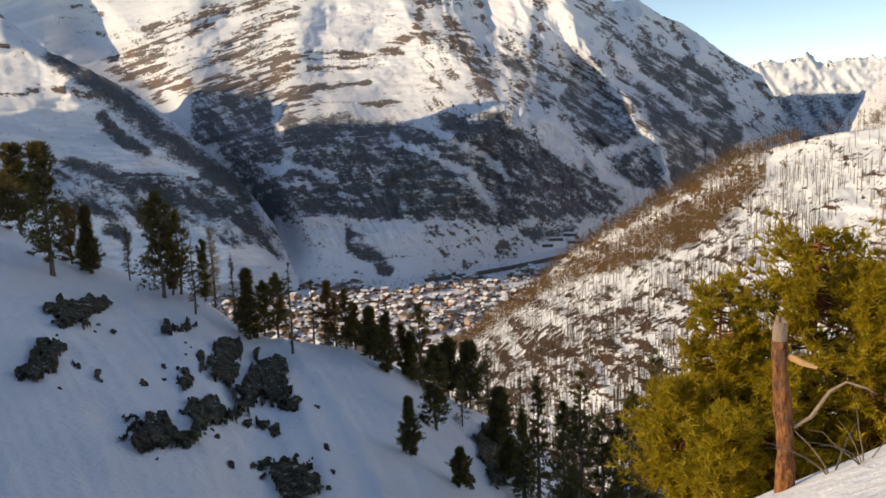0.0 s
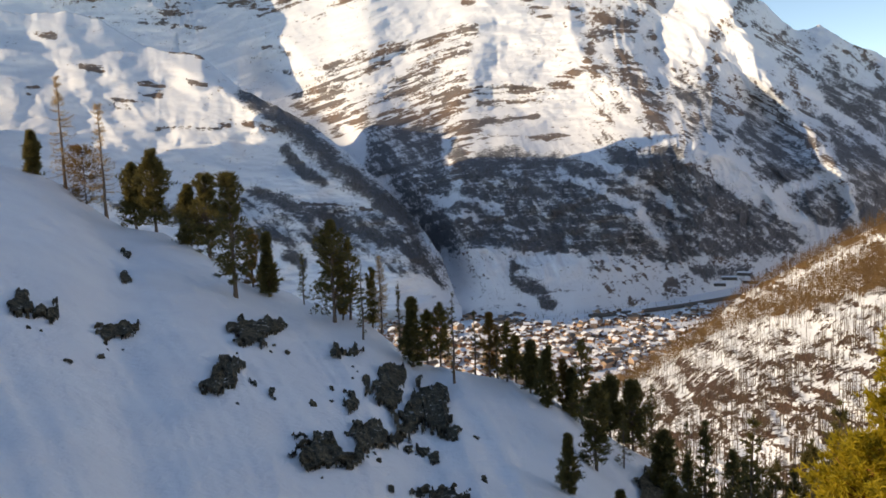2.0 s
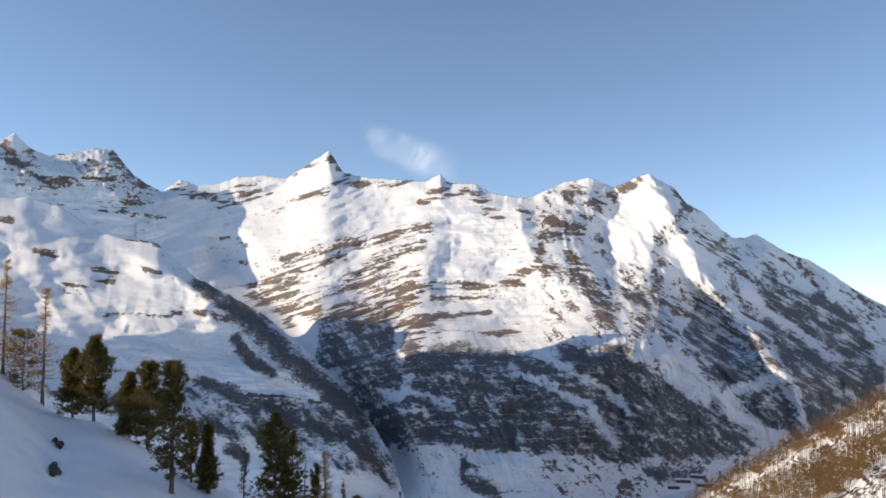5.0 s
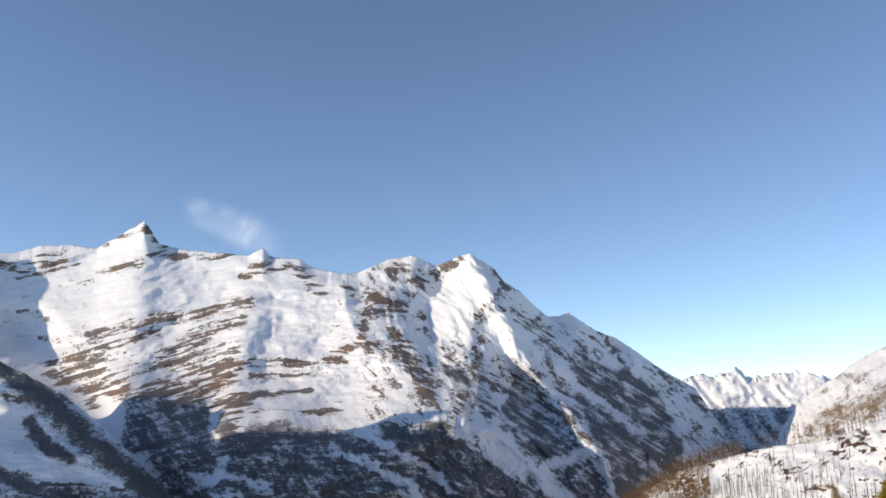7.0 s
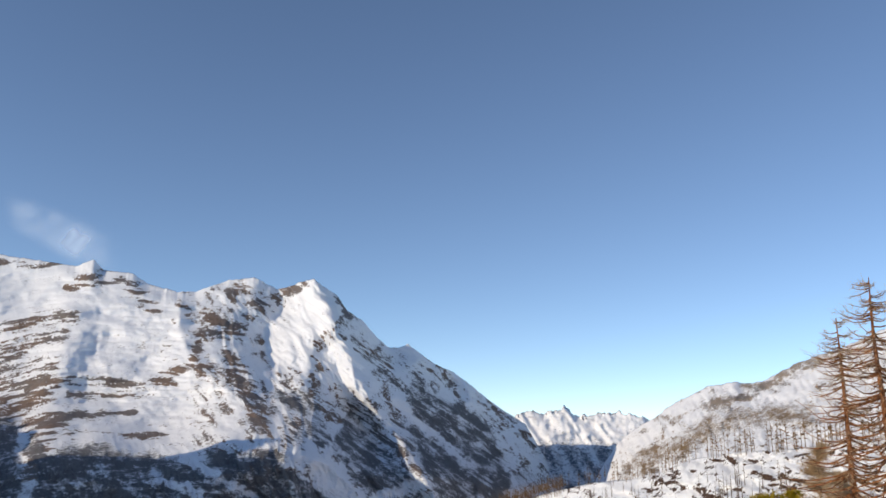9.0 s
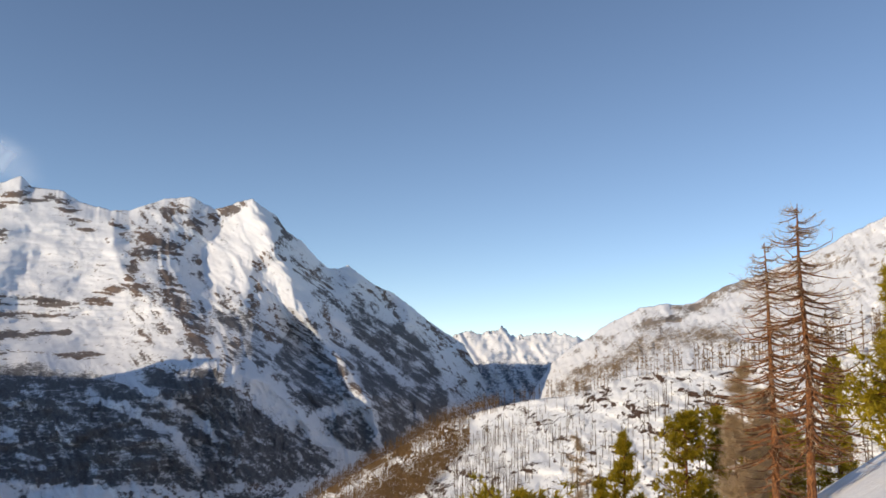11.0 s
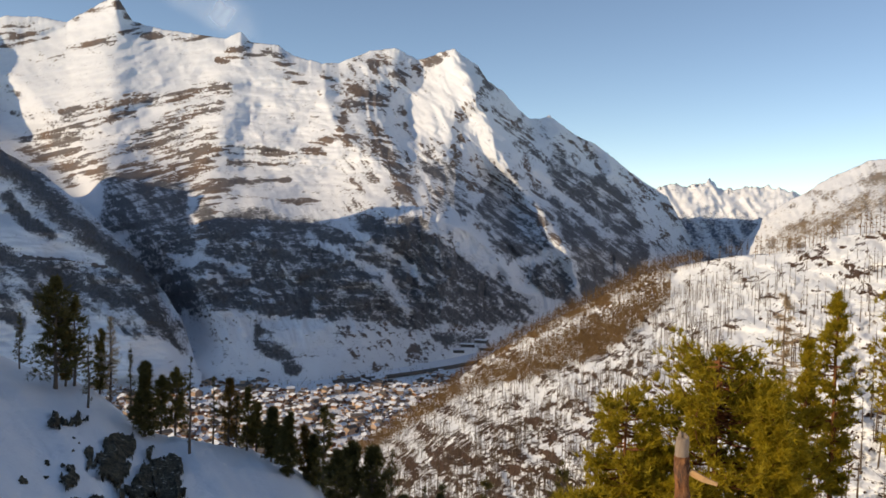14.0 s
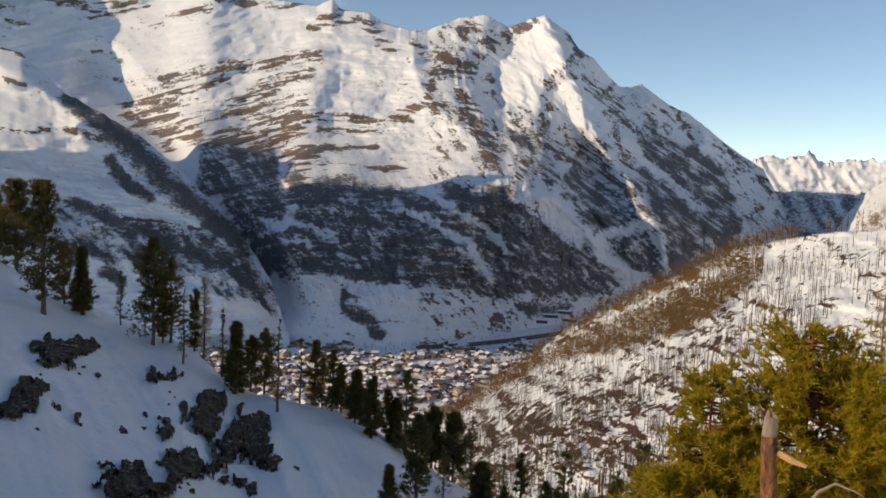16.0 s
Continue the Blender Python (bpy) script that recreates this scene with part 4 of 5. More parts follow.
def conifer(height, width, low, seed, needles, bark, label, category="pine", limbs=120, bunches=9, count=9, size=0.3, nwidth=0.07, shape="round", gaps=0.15, trunk_r=0.16, lean=(0, 0), twig=False):
    rng = np.random.default_rng(seed)
    z = np.linspace(-0.5, height, 12)
    bend = np.stack([lean[0] * np.maximum(z, 0) + 0.05 * np.sin(z * 0.9 + seed), lean[1] * np.maximum(z, 0) + 0.05 * np.cos(z * 0.7 + seed), z], 1)
    r = trunk_r * (1 - np.maximum(z, 0) / height) ** 0.8 + 0.015
    r[0] *= 1.3
    trunk = poly_mesh("trunk", *tube(bend, r, 9))
    if shape == "round":
        radius = lambda h: 0.5 * width * (0.35 + 1.35 * h ** 0.5 * (1 - h) ** 0.62) if h < 0.97 else 0.12 * width
        lift = lambda h: 0.0 + 0.4 * h
    elif shape == "full":
        radius = lambda h: 0.56 * width * (0.6 + 0.9 * h ** 0.6) * (1.03 - h) ** 0.75 * (0.8 + 0.3 * math.sin(11 * h + seed))
        lift = lambda h: 0.0 + 0.6 * h
    elif shape == "larch":
        radius = lambda h: 0.5 * width * (0.55 + 0.5 * min(h * 4, 1)) * (1.03 - h) ** 0.62
        lift = lambda h: -0.15 + 0.25 * h
    elif shape == "spire":
        radius = lambda h: 0.5 * width * (1.02 - h) ** 0.8
        lift = lambda h: -0.25 + 0.6 * h
    else:
        radius = lambda h: 0.5 * width * (1.04 - h) ** 0.7 * (0.75 + 0.25 * math.sin(9 * h + seed))
        lift = lambda h: -0.1 + 0.5 * h
    rows = crown_points(height, low, radius, limbs, rng, lift, gaps)
    pieces, cen, way = [], [], []
    for p in rows:
        s = np.interp(p[0, 2], z, np.arange(12))
        shift = np.array([np.interp(p[0, 2], bend[:, 2], bend[:, 0]), np.interp(p[0, 2], bend[:, 2], bend[:, 1]), 0])
        p = p + shift
        L = np.linalg.norm(p[-1] - p[0])
        pieces.append(tube(p, np.linspace(0.022 + 0.012 * L, 0.006, 5) * (height / 9) ** 0.5 * (0.8 if twig else 1.0), 3))
        t = rng.uniform(0.1, 1.05, bunches) if twig else np.clip(rng.choice((0.5, 0.75, 1.0), bunches) + rng.normal(0, 0.07, bunches), 0.3, 1.08)
        q = np.stack([np.interp(t, np.linspace(0, 1, 5), p[:, k]) for k in range(3)], 1)
        q += rng.normal(0, (0.05 if twig else 0.09) * L + 0.03, q.shape) * np.array([1, 1, 0.6])
        d = (p[-1] - p[0]) / max(L, 1e-6)
        cen.append(q)
        way.append(np.repeat((d + np.array([0, 0, 0.55 if not twig else -0.1]))[None], bunches, 0))
    top = np.array([[bend[-1, 0], bend[-1, 1], height - 0.1 * k] for k in range(4)])
    if not twig:
        cen.append(top)
        way.append(np.tile(np.array([[0, 0, 1.0]]), (4, 1)))
    tri = tufts(np.concatenate(cen), np.concatenate(way), size, count, rng, nwidth)
    return tree_thing(label, category, trunk, poly_mesh("limbs", *join(pieces)), tri_mesh("crown", tri), bark, needles)


def on_ground(az, r):
    x, y = r * math.sin(radians(az)), r * math.cos(radians(az))
    return x, y, float(ground_z(np.array([x]), np.array([y]))[0])


def stand(thing, az, r, turn_z=0.0, scale=1.0, sink=0.15):
    x, y, z = on_ground(az, r)
    thing.matrix_basis = Matrix.LocRotScale((x, y, EYE + z - sink), Euler((0, 0, turn_z)), (scale,) * 3)
    return thing


# ---- trees on the shaded slope opposite: bearing, height of foot and tip in degrees, form, relative width ----
GREEN = "stone pine on the shaded snow slope, shade painted into its dark green needles"
BROWN = "bare brown larch standing on the shaded snow slope"
SLOPE_TREES = [
    (-28.0, -0.9, 1.6, "pine", 0.5), (-26.3, -1.0, 5.0, "larch", 0.42), (-24.1, -3.7, 3.3, "larch", 0.42), (-25.2, -2.4, 0.6, "rust", 0.8),
    (-22.4, -4.0, -0.6, "pine", 0.5), (-21.2, -4.5, 0.3, "pine", 0.5), (-19.1, -5.9, -2.1, "pine", 0.62), (-18.0, -6.4, -1.5, "pine", 0.6), (-16.5, -9.6, -1.4, "pine", 0.42),
    (-14.3, -9.6, -5.5, "pine", 0.42), (-10.0, -11.7, -4.9, "pine", 0.45), (-8.9, -11.6, -6.1, "rusty", 0.4), (-8.1, -13.0, -8.2, "snag", 0.2),
    (-6.8, -11.7, -7.3, "larch", 0.36), (-7.4, -11.9, -8.2, "rusty", 0.3), (-4.7, -15.0, -10.4, "pine", 0.45), (-2.8, -14.6, -10.8, "rusty", 0.4),
    (-1.9, -16.2, -10.1, "snag", 0.14), (0.6, -15.5, -11.6, "rusty", 0.42), (1.1, -15.9, -12.6, "snag", 0.2), (2.4, -16.0, -13.2, "rusty", 0.4),
    (4.5, -17.8, -13.9, "pine", 0.45), (6.9, -19.0, -13.5, "rusty", 0.36), (7.8, -21.9, -16.4, "pine", 0.45), (6.2, -18.4, -15.4, "pine", 0.5), (10.3, -20.0, -16.2, "pine", 0.7),
    (11.6, -20.4, -16.3, "snag", 0.25), (5.9, -23.3, -19.7, "pine", 0.5), (9.7, -21.7, -18.4, "snag", 0.4), (12.4, -23.0, -19.3, "pine", 0.6),
    (13.9, -22.0, -18.6, "snag", 0.3), (9.4, -25.6, -23.2, "pine", 0.5), (12.9, -25.2, -22.6, "pine", 0.6),
    (-9.4, -11.6, -7.6, "rusty", 0.3), (-5.6, -13.9, -9.4, "snag", 0.16), (-3.7, -14.9, -11.2, "rusty", 0.36), (-0.4, -15.6, -11.4, "snag", 0.2), (1.8, -16.2, -12.2, "rusty", 0.3),
    (3.4, -17.0, -13.6, "pine", 0.4), (5.6, -18.0, -14.8, "rusty", 0.36), (8.8, -19.5, -15.9, "pine", 0.45), (-12.0, -10.4, -7.0, "snag", 0.2), (-15.3, -9.0, -5.2, "rusty", 0.4)]
for k, (az, foot_el, tip_el, form, wide) in enumerate(SLOPE_TREES):
    r = ground_hit(az, foot_el)
    base = on_ground(az, r)[2]
    h = r * math.tan(radians(tip_el)) - base + 0.15
    wide, s = wide * 1.08, r / 100
    if form == "pine":
        t = conifer(h, h * wide, h * (0.12 if k % 3 else 0.05), 700 + k, M_SHADENEEDLES, M_GREYBARK, GREEN, "pine", 210, 10, 6, 0.5 * s, 0.105, "full" if k % 3 else "cone", 0.04, 0.018 * h)
    elif form == "rusty":
        t = conifer(h, h * wide, h * 0.1, 700 + k, M_OLIVE if k % 3 else M_RUST, M_GREYBARK, "thin pine with yellowing needles on the shaded slope", "pine", 150, 9, 8, 0.38 * s, 0.08, "full", 0.2, 0.016 * h)
    elif form == "rust":
        t = conifer(h, h * wide, 0.1, 700 + k, M_RUST, M_GREYBARK, "low rust-brown larch bush in the snow", "larch", 130, 9, 9, 0.35 * s, 0.05, "round", 0.1, 0.012 * h)
    elif form == "larch":
        t = conifer(h, h * wide, h * 0.12, 700 + k, M_LARCH, M_GREYBARK, BROWN, "larch", 120, 9, 5, 0.4 * s, 0.03, "cone", 0.12, 0.014 * h, twig=True)
    else:
        t = conifer(h, h * wide, h * 0.15, 700 + k, M_SHADENEEDLES, M_GREYBARK, "thin half-dead young conifer on the shaded slope", "larch", 55, 6, 6, 0.32 * s, 0.06, "spire", 0.2, 0.014 * h)
    stand(t, az, r, k * 1.3)

# ---- dark spruces in the hollow below the look-out ----
for k, (az, r, tip_el) in enumerate([(18.1, 60, -17.9), (16.9, 62, -20.0), (19.6, 58, -20.4), (15.1, 82, -18.4), (23.3, 56, -16.5), (21.7, 58, -19.0), (22.5, 52, -20.5), (20.6, 66, -20.8), (14.0, 78, -20.6), (17.6, 70, -20.5)]):
    base = on_ground(az, r)[2]
    h = r * math.tan(radians(tip_el)) - base
    stand(conifer(h, h * 0.3, h * 0.06, 800 + k, M_SHADENEEDLES, M_GREYBARK, "tall dark spruce rising from the shaded hollow", "spruce", 150, 8, 8, 0.42, 0.085, "spire", 0.06, 0.016 * h), az, r, k * 2.1)

# ---- sunlit pines and larches beside the look-out ----
SUNLIT = "stone pine with sunlight painted into its dense yellow-green needles"
for k, (az, r, tip_el, wide, n, form) in enumerate([(33.2, 31.0, -8.3, 5.6, 340, "round"), (35.6, 33.0, -11.0, 4.4, 240, "round"), (27.4, 30.0, -11.6, 3.8, 280, "round"), (25.2, 28.0, -18.0, 4.0, 240, "round"), (29.8, 31.0, -14.8, 3.8, 220, "round"), (31.3, 29.0, -17.0, 4.0, 220, "round"), (27.6, 26.0, -20.0, 3.6, 200, "round"), (38.0, 31.0, -13.5, 3.4, 190, "full"), (36.6, 30.0, -10.4, 3.8, 240, "full")]):
    base = on_ground(az, r)[2]
    h = r * math.tan(radians(tip_el)) - base
    stand(conifer(h, wide, h * 0.06, 900 + k, M_SUNNEEDLES, M_BARK, SUNLIT, "pine", n, 15, 12, 0.28, 0.105, form, 0.12, 0.16), az, r, k * 1.7)
for k, (az, r, tip_el, wide, form) in enumerate([(40.1, 38, -4.4, 3.0, "full"), (38.4, 36, -7.5, 3.0, "full"), (44.0, 46, -3.2, 3.2, "round"), (46.0, 48, -2.8, 3.4, "full"), (48.0, 44, -4.4, 3.0, "full"), (57.4, 26, 6.6, 4.6, "cone"), (52.9, 50, 0.4, 3.0, "cone"), (50.0, 47, -3.5, 3.0, "full")]):
    base = on_ground(az, r)[2]
    h = r * math.tan(radians(tip_el)) - base
    stand(conifer(h, wide, h * (0.25 if form == "round" else 0.08), 930 + k, M_SUNNEEDLES, M_BARK, SUNLIT, "pine", 180, 13, 10, 0.26, 0.11, form, 0.14, 0.15), az, r, k * 1.9)
for k, (az, r, tip_el, wide, mat, tw) in enumerate([(49.3, 36, 7.7, 6.4, M_LARCH, 5), (51.4, 34, 10.1, 7.2, M_LARCH, 5), (37.1, 44, -4.5, 4.0, M_LARCH, 6), (47.5, 38, 0.3, 3.4, M_LARCH, 12), (48.6, 40, -1.5, 3.2, M_LARCH, 12), (46.9, 36, -3.0, 2.6, M_LARCH, 12)]):
    base = on_ground(az, r)[2]
    h = r * math.tan(radians(tip_el)) - base
    stand(conifer(h, wide, h * 0.14, 960 + k, mat, M_FLAKY if k < 2 else M_TANBARK, "bare larch with reddish trunk and drooping twigs" if k < 2 else "bare tan larch with a haze of fine twigs", "larch", 210 if k < 2 else 130, 8 if k < 2 else 16, 3 if k < 2 else tw, 0.3, 0.02, "larch", 0.0, 0.16 if k < 2 else 0.1, (0.02 if k == 1 else 0.0, 0.0), twig=True), az, r, k * 0.9)

# ---- rocks that break through the snow of the shaded slope ----
def crag_block(size, seed):
    """One angular block of rock."""
    rng = np.random.default_rng(seed)
    pts = rng.normal(0, 1, (20, 3))
    pts /= np.linalg.norm(pts, axis=1, keepdims=True)
    pts *= rng.uniform(0.75, 1.1, (20, 1)) * np.array([[0.8, 0.62, 1.0]]) * size
    bm = bmesh.new()
    for p in pts:
        bm.verts.new(tuple(map(float, p)))
    bmesh.ops.convex_hull(bm, input=bm.verts)
    bmesh.ops.delete(bm, geom=[v for v in bm.verts if not v.link_faces], context="VERTS")
    bmesh.ops.triangulate(bm, faces=bm.faces)
    bmesh.ops.subdivide_edges(bm, edges=bm.edges, cuts=3, use_grid_fill=True)
    bmesh.ops.triangulate(bm, faces=bm.faces)
    vs = np.array([v.co for v in bm.verts]) / size
    jag = fbm(vs[:, 0] * 2.4 + seed, vs[:, 1] * 2.4, vs[:, 2] * 2.4, 4, 31, 0.7, True)
    for v, j in zip(bm.verts, jag):
        v.co *= float(0.5 + 0.75 * j)
    me = bpy.data.meshes.new("block")
    bm.to_mesh(me)
    bm.free()
    return me


BLOCKS = [crag_block(1.0, 3000 + k) for k in range(14)]
for me in BLOCKS:
    me.materials.append(M_ROCK)


def outcrop(az0, el0, az1, el1, seed):
    """A crag that fills the bearings az0 to az1 and heights el0 down to el1, its blocks sunk into the slope."""
    rng = np.random.default_rng(seed)
    wide, tall = az1 - az0, el0 - el1
    r0 = ground_hit((az0 + az1) / 2, (el0 + el1) / 2)
    thing = new("rock_outcrop")
    x, y, z = on_ground((az0 + az1) / 2, r0)
    thing.matrix_basis = Matrix.Translation((x, y, EYE + z))
    unit = radians(min(wide, tall)) * r0
    count = int(np.clip(4.5 * max(wide, tall) / min(wide, tall) * (1 + 0.25 * min(wide, tall)), 2, 16))
    for k in range(count):
        a, e = (rng.uniform(az0 + 0.12 * wide, az1 - 0.12 * wide), rng.uniform(el1 + 0.12 * tall, el0 - 0.12 * tall))
        if count > 8 and rng.random() < 0.7:
            e = el0 - tall * np.clip((a - az0) / wide + rng.normal(0, 0.2), 0.1, 0.9)
        bx, by, bz = on_ground(a, ground_hit(a, e))
        size = unit * rng.uniform(0.5, 0.85)
        ob = new("block", BLOCKS[int(rng.integers(len(BLOCKS)))])
        ob.parent = thing
        ob.matrix_basis = Matrix.LocRotScale((bx - x, by - y, bz - z - 0.32 * size), Euler((rng.uniform(-0.4, 0.4), rng.uniform(-0.2, 0.5), rng.uniform(0, 6.28))), (size * rng.uniform(0.8, 1.2), size * rng.uniform(0.8, 1.2), size * rng.uniform(0.8, 1.3)))
    label = "dark lichen-grey crag breaking through the snow slope" if unit > 1.6 else "small dark rock poking out of the snow"
    return tagged(thing, label, "rock", "rocks in the snow slope")


def crag(az0, el0, az1, el1, seed):
    """A broken rock face with ledges that stands out of the slope between those bearings and heights."""
    rng = np.random.default_rng(seed)
    n, m = (64, 64) if (az1 - az0) * (el0 - el1) > 3 else (34, 34)
    a = np.linspace(az0 - 0.2 * (az1 - az0), az1 + 0.2 * (az1 - az0), n)
    e = np.linspace(el1 - 0.2 * (el0 - el1), el0 + 0.2 * (el0 - el1), m)
    u, v = np.meshgrid(np.linspace(-1.4, 1.4, n), np.linspace(-1.4, 1.4, m), indexing="xy")
    rr = np.linspace(20.0, 235.0, 600)
    R = np.empty((m, n))
    for k in range(n):
        x, y = rr * math.sin(radians(a[k])), rr * math.cos(radians(a[k]))
        down = np.degrees(np.arctan2(ground_z(x, y), rr))
        over = np.maximum.accumulate(down)
        R[:, k] = np.interp(e, over + np.arange(600) * 1e-7, rr)
    unit = radians(min(az1 - az0, el0 - el1)) * R.mean()
    A, E = np.meshgrid(a, e, indexing="xy")
    wide, tall = az1 - az0, el0 - el1
    ragged = fbm(A * 1.5 / wide ** 0.5 + seed, E * 1.5 / tall ** 0.5, seed=33, octaves=5, gain=0.62)
    tilt = u * 0.9 + v * 0.42                        # the faces lean down to the right with the slope
    mask = 0.66 - (abs(tilt) ** 2.4 + abs(v) ** 2.4) ** 0.42 + 3.2 * (ragged - 0.5)
    cracks = fbm(A * 3.4 / wide ** 0.5 + 0.5 * E, E * 1.2, seed=36 + seed, octaves=4, gain=0.6, ridged=True)
    steps = fbm(A * 1.2, E * 3.0, seed=38 + seed, octaves=3)
    proud = 0.15 + min(unit, 4.0) * (0.06 + 0.26 * np.clip(cracks - 0.35, 0, 1) + 0.3 * np.clip(steps - 0.35, 0, 1))
    bulge = -0.25 + (0.25 + proud) * smooth(mask, -0.1, 0.12)
    near = R - 0.7 * np.maximum(bulge, 0)
    xyz = place(A, near, ground_z(near * np.sin(np.radians(A)), near * np.cos(np.radians(A))) + 0.6 * bulge)
    idx = np.arange(n * m).reshape(m, n)
    keep = (mask[:-1, :-1] > -0.1) & (mask[1:, :-1] > -0.1) & (mask[:-1, 1:] > -0.1) & (mask[1:, 1:] > -0.1)
    middle = np.where(keep, mask[:-1, :-1], -9)
    whole = np.zeros_like(keep)
    whole.flat[middle.argmax()] = keep.flat[middle.argmax()]
    for k in range(120):
        grown = whole.copy()
        grown[1:] |= whole[:-1]
        grown[:-1] |= whole[1:]
        grown[:, 1:] |= whole[:, :-1]
        grown[:, :-1] |= whole[:, 1:]
        whole = grown & keep
    q = np.stack([idx[:-1, :-1], idx[:-1, 1:], idx[1:, 1:], idx[1:, :-1]], -1)[whole]
    if len(q) < 6:
        return
    used, inv = np.unique(q, return_inverse=True)
    pts = xyz.reshape(-1, 3)[used]
    base = pts[pts[:, 2].argmin()]
    me = poly_mesh("rock_outcrop", pts - base, [tuple(map(int, f)) for f in inv.reshape(-1, 4)])
    me.materials.append(M_ROCK)
    me.polygons.foreach_set("use_smooth", np.ones(len(me.polygons), bool))
    ob = new("rock_outcrop", me)
    ob.matrix_basis = Matrix.Translation(tuple(map(float, base)))
    if n > 40:
        for k in range(3):
            ba, be = rng.uniform(az0 + 0.1 * (az1 - az0), az1), el1 - rng.uniform(-0.3, 0.25) * (el0 - el1)
            bx, by, bz = on_ground(ba, ground_hit(ba, be))
            block, size = new("block", BLOCKS[int(rng.integers(len(BLOCKS)))]), rng.uniform(0.2, 0.45)
            block.parent = ob
            block.matrix_basis = Matrix.LocRotScale((bx - base[0], by - base[1], bz + EYE - base[2] - 0.2 * size), Euler((rng.uniform(-0.4, 0.4), 0, rng.uniform(0, 6.28))), (size,) * 3)
    tagged(ob, "dark lichen-grey crag breaking through the snow slope" if unit > 1.6 else "small dark rock face poking out of the snow", "rock", "rocks in the snow slope")


CRAGS = [(-30.1, -8.1, -27.8, -10.2), (-25.3, -10.3, -22.6, -12.2), (-23.6, -7.5, -22.4, -8.6), (-18.9, -12.9, -16.6, -16), (-17.2, -11.1, -13.7, -13.2), (-10.8, -12.3, -8.3, -15.1), (-7.5, -14.6, -4.5, -19.9), (-4.6, -15.7, -2.5, -19.4), (-9.4, -17.8, -6.9, -20.5), (-13.5, -18.2, -9.3, -21.2), (-10.4, -16.4, -8.9, -18), (-15.9, -14.9, -15.2, -15.9), (-14.9, -15.9, -14.2, -16.8), (-8.3, -14.9, -7.6, -16.9), (-4.6, -23.2, 0.5, -25.8), (-4.5, -20.3, -3, -21.7), (-5.8, -20.1, -4.9, -21), (-5.3, -22.7, -4.3, -23.6), (-6.8, -22.5, -6.4, -23.2), (9.5, -21.2, 13.4, -24.9), (-19.1, -15.3, -18.5, -15.8), (-25.4, -12.3, -24.7, -12.9), (-27.5, -12.2, -26.9, -12.7), (-23.5, -5.9, -22.5, -6.7), (-13.6, -13.3, -13.1, -13.7), (-2.7, -18.9, -1.5, -20.3), (9.4, -24.6, 10.7, -25.9), (12.5, -19.4, 13.5, -20.2)]
for k, (a0, e0, a1, e1) in enumerate(CRAGS):
    crag(a0, e0, a1, e1, 10 + k)
rng = random.Random(4)
for k in range(12):
    a = rng.uniform(-13, 1)
    e = -15.5 - 0.4 * (a + 9) - rng.uniform(0.5, 5.5)
    outcrop(a, e, a + rng.uniform(0.2, 0.45), e - rng.uniform(0.2, 0.5), 1100 + k)

# ---- the broken trunk ----
rng = np.random.default_rng(5)
r, az = 14.0, 31.7
base = on_ground(az, r)[2]
h = r * math.tan(radians(-13.9)) - base
stub = new("broken_tree_trunk")
zz = np.linspace(-0.4, h * 0.9, 14)
line = lambda z: np.stack([-0.045 * np.maximum(z, 0) + 0.03 * np.sin(z * 2), 0.02 * np.sin(z * 1.3), z], 1)
girth = lambda z: 0.152 - 0.012 * np.maximum(z, 0) + 0.012 * np.sin(z * 5) + 0.006 * np.sin(z * 13 + 1)
part("trunk", poly_mesh("trunk", *tube(line(zz), girth(zz), 12)), M_FLAKY, stub, smooth_it=True)
zz = np.linspace(h * 0.88, h, 8)
part("bare_top", poly_mesh("bare_top", *tube(line(zz), girth(zz) * np.linspace(0.98, 0.7, 8), 12)), M_DEADWOOD, stub, "grey barkless wood of the broken top", smooth_it=True)
sharp = [tube([(-0.045 * h + dx, dy, h - 0.15), (-0.045 * h + dx * 1.2, dy, h + l * 0.5), (-0.045 * h + dx * 1.3, dy, h + l)], [0.055, 0.035, 0.004], 5) for dx, dy, l in ((-0.04, 0, 0.11), (0.02, 0.02, 0.08), (0.05, -0.02, 0.05), (-0.01, 0.04, 0.08))]
part("broken_edge", poly_mesh("broken_edge", *join(sharp)), M_DEADWOOD, stub, "pale broken wood splinters")
part("broken_branch", poly_mesh("broken_branch", *tube([(0.0, 0, h - 0.55), (0.2, -0.08, h - 0.62), (0.42, -0.1, h - 0.68)], [0.06, 0.055, 0.03], 6)), plain("fresh_wood", (0.5, 0.26, 0.1), (0.65, 0.4, 0.2), 8, 0.8), stub, "orange freshly broken branch")
part("dead_branch", poly_mesh("dead_branch", *tube([(0.1, 0, h * 0.42), (0.35, 0.1, h * 0.47), (0.62, 0.15, h * 0.62), (0.85, 0.15, h * 0.68), (1.15, 0.1, h * 0.66), (1.3, 0.1, h * 0.63)], [0.036, 0.032, 0.027, 0.022, 0.015, 0.006], 6)), M_DEADWOOD, stub, "pale arched dead branch", smooth_it=True)
stand(tagged(stub, "reddish bark trunk of a pine with its top broken off", "tree trunk"), az, r, -radians(az))

# ---- the village ----
M_WOOD = plain("chalet_wood", (0.12, 0.055, 0.03), (0.28, 0.14, 0.075), 0.6, 0.85, 0, (1, 1, 4), True, 0.35)
M_WALL = plain("chalet_plaster", (0.46, 0.3, 0.2), (0.62, 0.45, 0.33), 0.5, 0.9, 0, (1, 1, 1), True, 0.2)
M_ROOFSNOW = plain("roof_snow", (0.78, 0.79, 0.82), (0.86, 0.86, 0.88), 0.4, 0.8)
